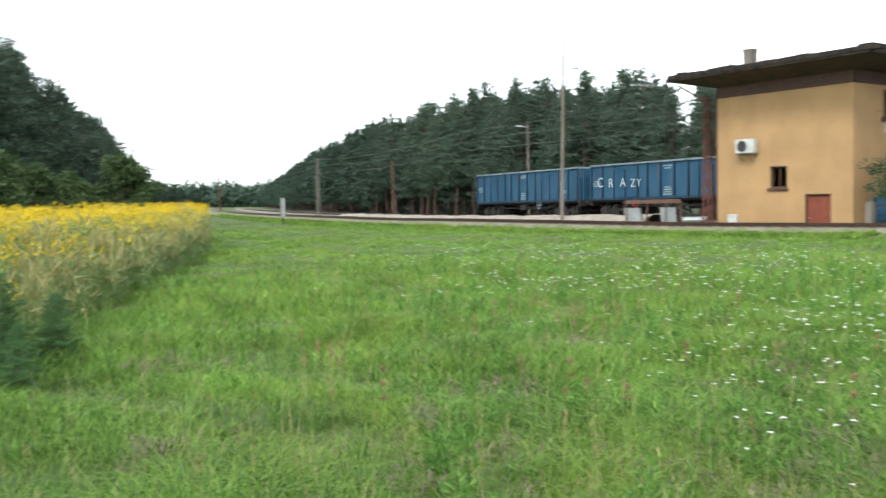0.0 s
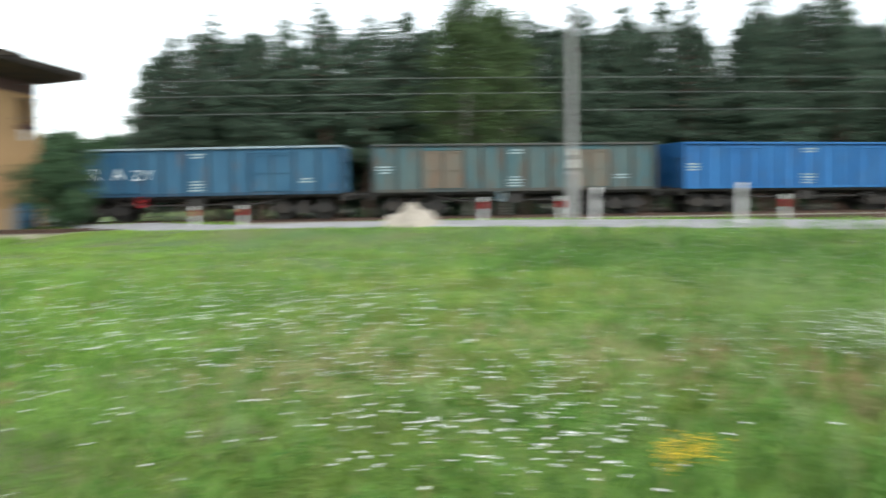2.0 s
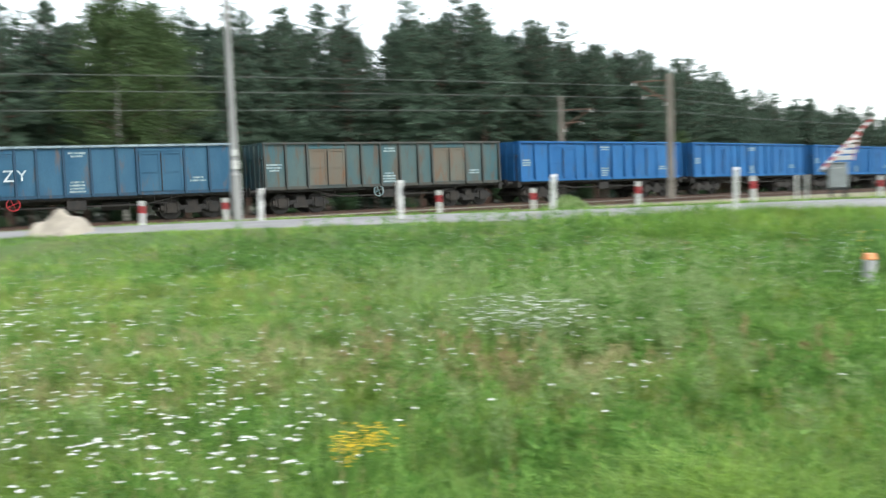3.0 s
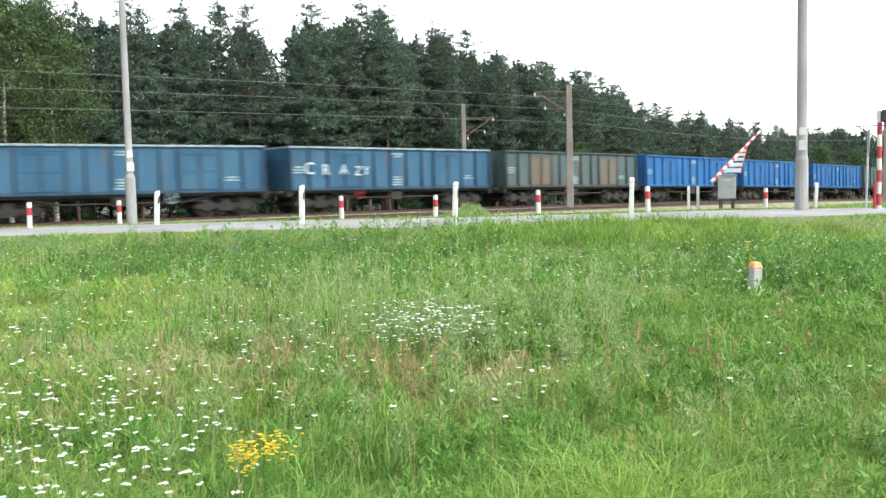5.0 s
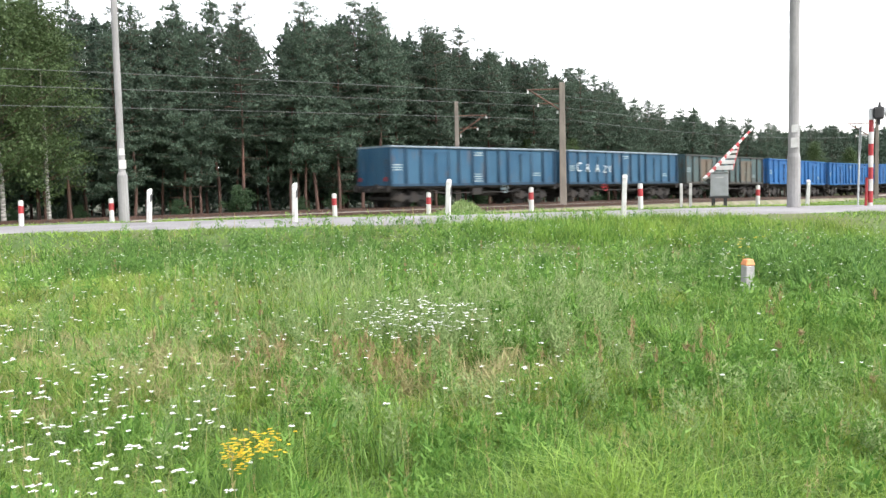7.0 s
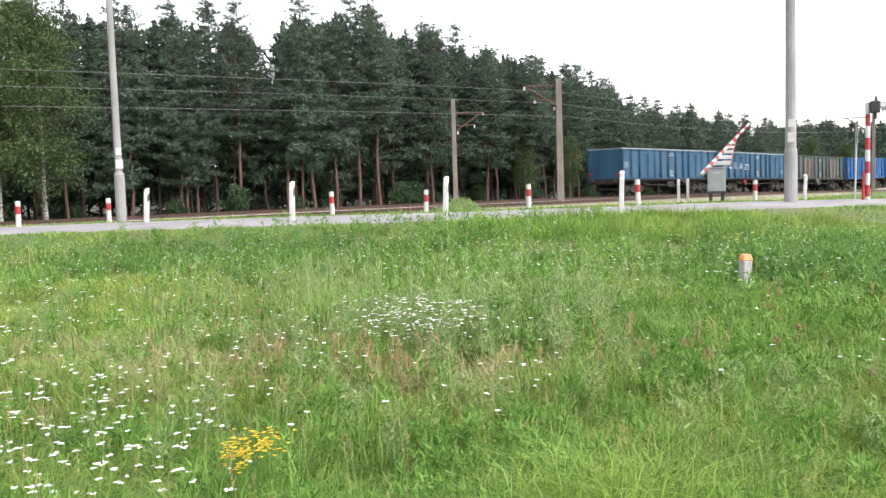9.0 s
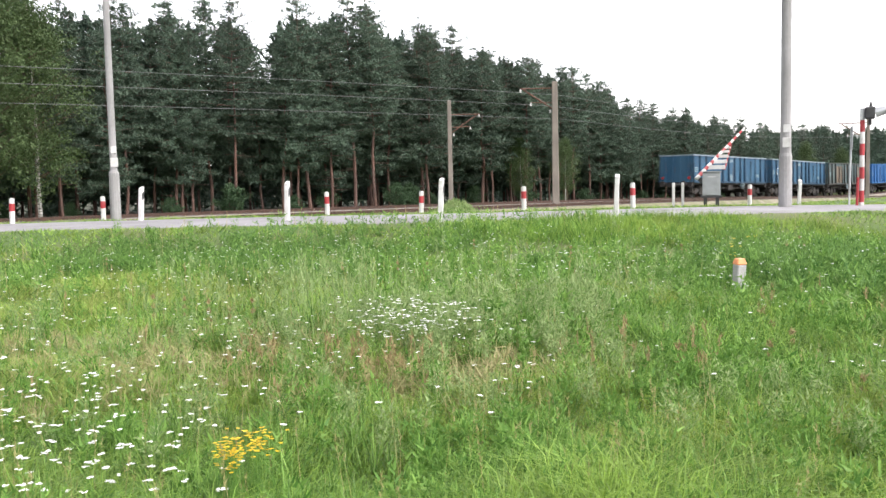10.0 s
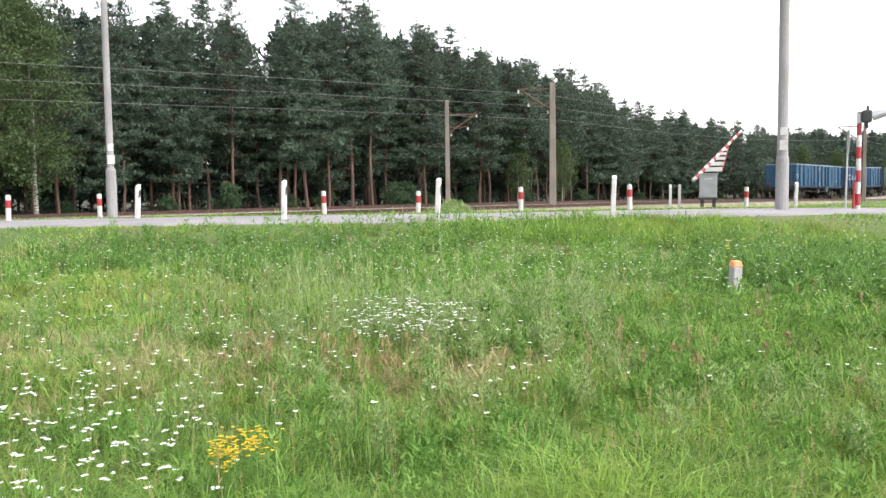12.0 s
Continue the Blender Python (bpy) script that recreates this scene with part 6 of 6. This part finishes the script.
    for sx in (-0.16, 0.16):
        bm = bmesh.new()
        box(bm, sx - 0.05, -0.05, -0.3, sx + 0.05, 0.05, 0.95)
        chamfer(bm, 0.012, 1)
        part("post", bm, M_WHITE, p)
    bm = bmesh.new()
    box(bm, -0.105, -0.03, 0.86, 0.105, 0.03, 0.92)
    part("cross_rail", bm, M_BLACK, p)


def heap(name, label, az, r, wide, deep, high, material, seed, cat):
    """A loose mound with slumped, lumpy flanks."""
    x0, y0 = at_az(az, r)
    n = 40
    u = np.linspace(-1, 1, n)
    X, Y = np.meshgrid(u, u)
    rr = np.sqrt(X ** 2 + Y ** 2)
    rng = np.random.default_rng(seed)
    Z = np.clip(1 - rr, 0, 1) ** 0.9 * high
    for k in range(10):
        a, b, f, p = rng.uniform(-1, 1), rng.uniform(-1, 1), rng.uniform(3, 12), rng.uniform(0, 6)
        Z += high * 0.05 * np.sin(f * (a * X + b * Y) + p) * (rr < 1)
    px, py = x0 + X * wide / 2, y0 + Y * deep / 2
    Z = Z + ground_z(px.ravel(), py.ravel()).reshape(n, n) - 0.06 * np.clip(rr - 0.75, 0, 1) * 6
    I = np.arange(n * n).reshape(n, n)
    F = np.stack([I[:-1, :-1], I[:-1, 1:], I[1:, 1:], I[1:, :-1]], -1).reshape(-1, 4)
    ob = tagged(new(name, soup(name, np.stack([px, py, Z], -1).reshape(-1, 3), F, material, True)), label, cat)
    if material is M_SOIL:
        pick = np.flatnonzero((rr < 0.85).ravel())[::3]
        V, F = tuft_cloud(rng, np.stack([px.ravel()[pick], py.ravel()[pick], Z.ravel()[pick] + 0.05], 1), np.full(len(pick), 0.12), 14, 0.14, up=1.0, flat=0.8, needle=True)
        c = new("weed_cover", soup("weed_cover", V, F, M_HERB))
        c.parent = ob
    return ob


def build_loose():
    heap("sand_heap", "pale heap of sand and gravel beside the road", 58.7, 26.3, 2.1, 1.7, 0.65, M_SAND, 1, "sand heap")
    heap("earth_mound", "low overgrown earth mound beyond the road", 89.2, 34.0, 3.0, 2.6, 0.75, M_SOIL, 2, "mound")
    # gravel bank between the two tracks
    ss = np.arange(-78, -31, 1.0)
    line = np.array([(*on_track(s, 4.3)[:2], on_track(s)[2] + 0.26 + 0.06 * math.sin(s * 1.3)) for s in ss])
    V, F = ribbon(line, 0.9, 0.0, 0.6, 1.1)
    tagged(new("gravel_bank", soup("gravel_bank", V, F, M_SAND, True)), "long pale gravel bank between the tracks", "gravel bank", kind="structure")
    # concrete marker with orange top in the meadow
    x, y = at_az(106.7, 11.0)
    p = thing("concrete_marker", "short grey concrete marker with orange painted top", "marker", pose(x, y, gz(x, y), 0, -2, 15))
    bm = bmesh.new()
    box(bm, -0.058, -0.058, -0.3, 0.058, 0.058, 0.465)
    chamfer(bm, 0.012, 1)
    part("shaft", bm, M_CONC_PALE, p)
    bm = bmesh.new()
    vs = box(bm, -0.063, -0.063, 0.466, 0.063, 0.063, 0.535)
    for v in vs:
        if v.co.z > 0.5:
            v.co.x *= 0.7
            v.co.y *= 0.7
    chamfer(bm, 0.008, 1)
    part("top", bm, M_ORANGE, p, "orange painted top")
    # rain barrel and concrete stub by the signal box's side door
    x, y = at_az(35.75, 41.5)
    p = thing("rain_barrel", "dark blue plastic barrel beside the signal box", "barrel", pose(x, y, gz(x, y) - 0.02))
    bm = bmesh.new()
    for z0, z1, r0, r1 in ((0, 0.12, 0.36, 0.42), (0.12, 0.55, 0.42, 0.46), (0.55, 1.0, 0.46, 0.42), (1.0, 1.1, 0.42, 0.37)):
        rod(bm, (0, 0, z0), (0, 0, z1), r0, r1, 20)
    part("body", bm, M_TEAL, p)
    bm = bmesh.new()
    for z in (0.35, 0.75):
        rod(bm, (0, 0, z - 0.03), (0, 0, z + 0.03), 0.475, 0.475, 20)
    part("hoop", bm, M_TEALFRAME, p)
    x, y = at_az(35.1, 39.0)
    p = thing("concrete_stub", "short weathered concrete post near the siding", "post", pose(x, y, gz(x, y), 2, 1, 20))
    bm = bmesh.new()
    box(bm, -0.16, -0.13, -0.3, 0.16, 0.13, 1.0)
    chamfer(bm, 0.03, 2)
    part("shaft", bm, M_CONC_OLD, p)
    x, y = at_az(86.0, 36.5)
    p = thing("cable_box", "small rusty iron cable box beside the track", "box", pose(x, y, gz(x, y), 0, 0, 12))
    bm = bmesh.new()
    box(bm, -0.16, -0.16, -0.2, 0.16, 0.16, 0.42)
    chamfer(bm, 0.02, 1)
    part("body", bm, M_REDLEAD, p)
    bm = bmesh.new()
    box(bm, -0.19, -0.19, 0.421, 0.19, 0.19, 0.46)
    part("lid", bm, M_RUST, p)
    # rusty track trolley with planks, by the signal box
    x, y = at_az(22.9, 46.0)
    g = gz(x, y)
    p = thing("plank_stand", "rusty steel stand with red-brown planks and grey sheets", "stand", pose(x, y, g + 0.02, 0, 0, -20))
    for sx in (-1.3, -0.3, 0.6, 1.3):
        bm = bmesh.new()
        for sy in (-0.45, 0.45):
            rod(bm, (sx, sy, -0.15), (sx, sy, 1.3), 0.04, None, 6)
        part("leg", bm, M_RUST, p)
    for i in range(6):
        bm = bmesh.new()
        box(bm, -1.4 + 0.05 * (i % 3), -0.6 + i * 0.2, 1.3 + 0.03 * i, 1.35 - 0.04 * (i % 2), -0.46 + i * 0.2, 1.34 + 0.03 * i)
        part("plank", bm, M_RUST, p)
    for sx, w_ in ((-0.95, 0.8), (0.75, 0.75)):
        bm = bmesh.new()
        vs = box(bm, sx - w_ / 2, -0.4, 0.25, sx + w_ / 2, 0.3, 1.1)
        for v in vs:
            v.co.x += 0.1 * math.sin(v.co.z * 5 + v.co.y * 3)
        chamfer(bm, 0.06, 2)
        part("sheet", bm, M_GREYBOX, p, "grey weathered sheet bundle")
    bm = bmesh.new()
    rod(bm, (1.4, 0.1, 0.45), (2.6, 0.1, 0.45), 0.16, None, 12)
    part("pipe", bm, M_STEEL, p, "pale steel pipe")


# ---------------------------------------------------------------- build all
build_ground()
build_wood_floor()
build_road()
build_train()
build_signal_box()
build_posts()
build_poles()
build_wires()
build_barrier()
build_loose()
build_forest()
build_broadleaves()
build_grass()
build_track("railway track with rusty rails on grimy ballast", lambda s: 0.0, -300, 300, M_BALLAST)
build_track("overgrown second railway track with rusty rails", siding, -300, 250, M_BALLAST_OLD, siding_lift)
motions()
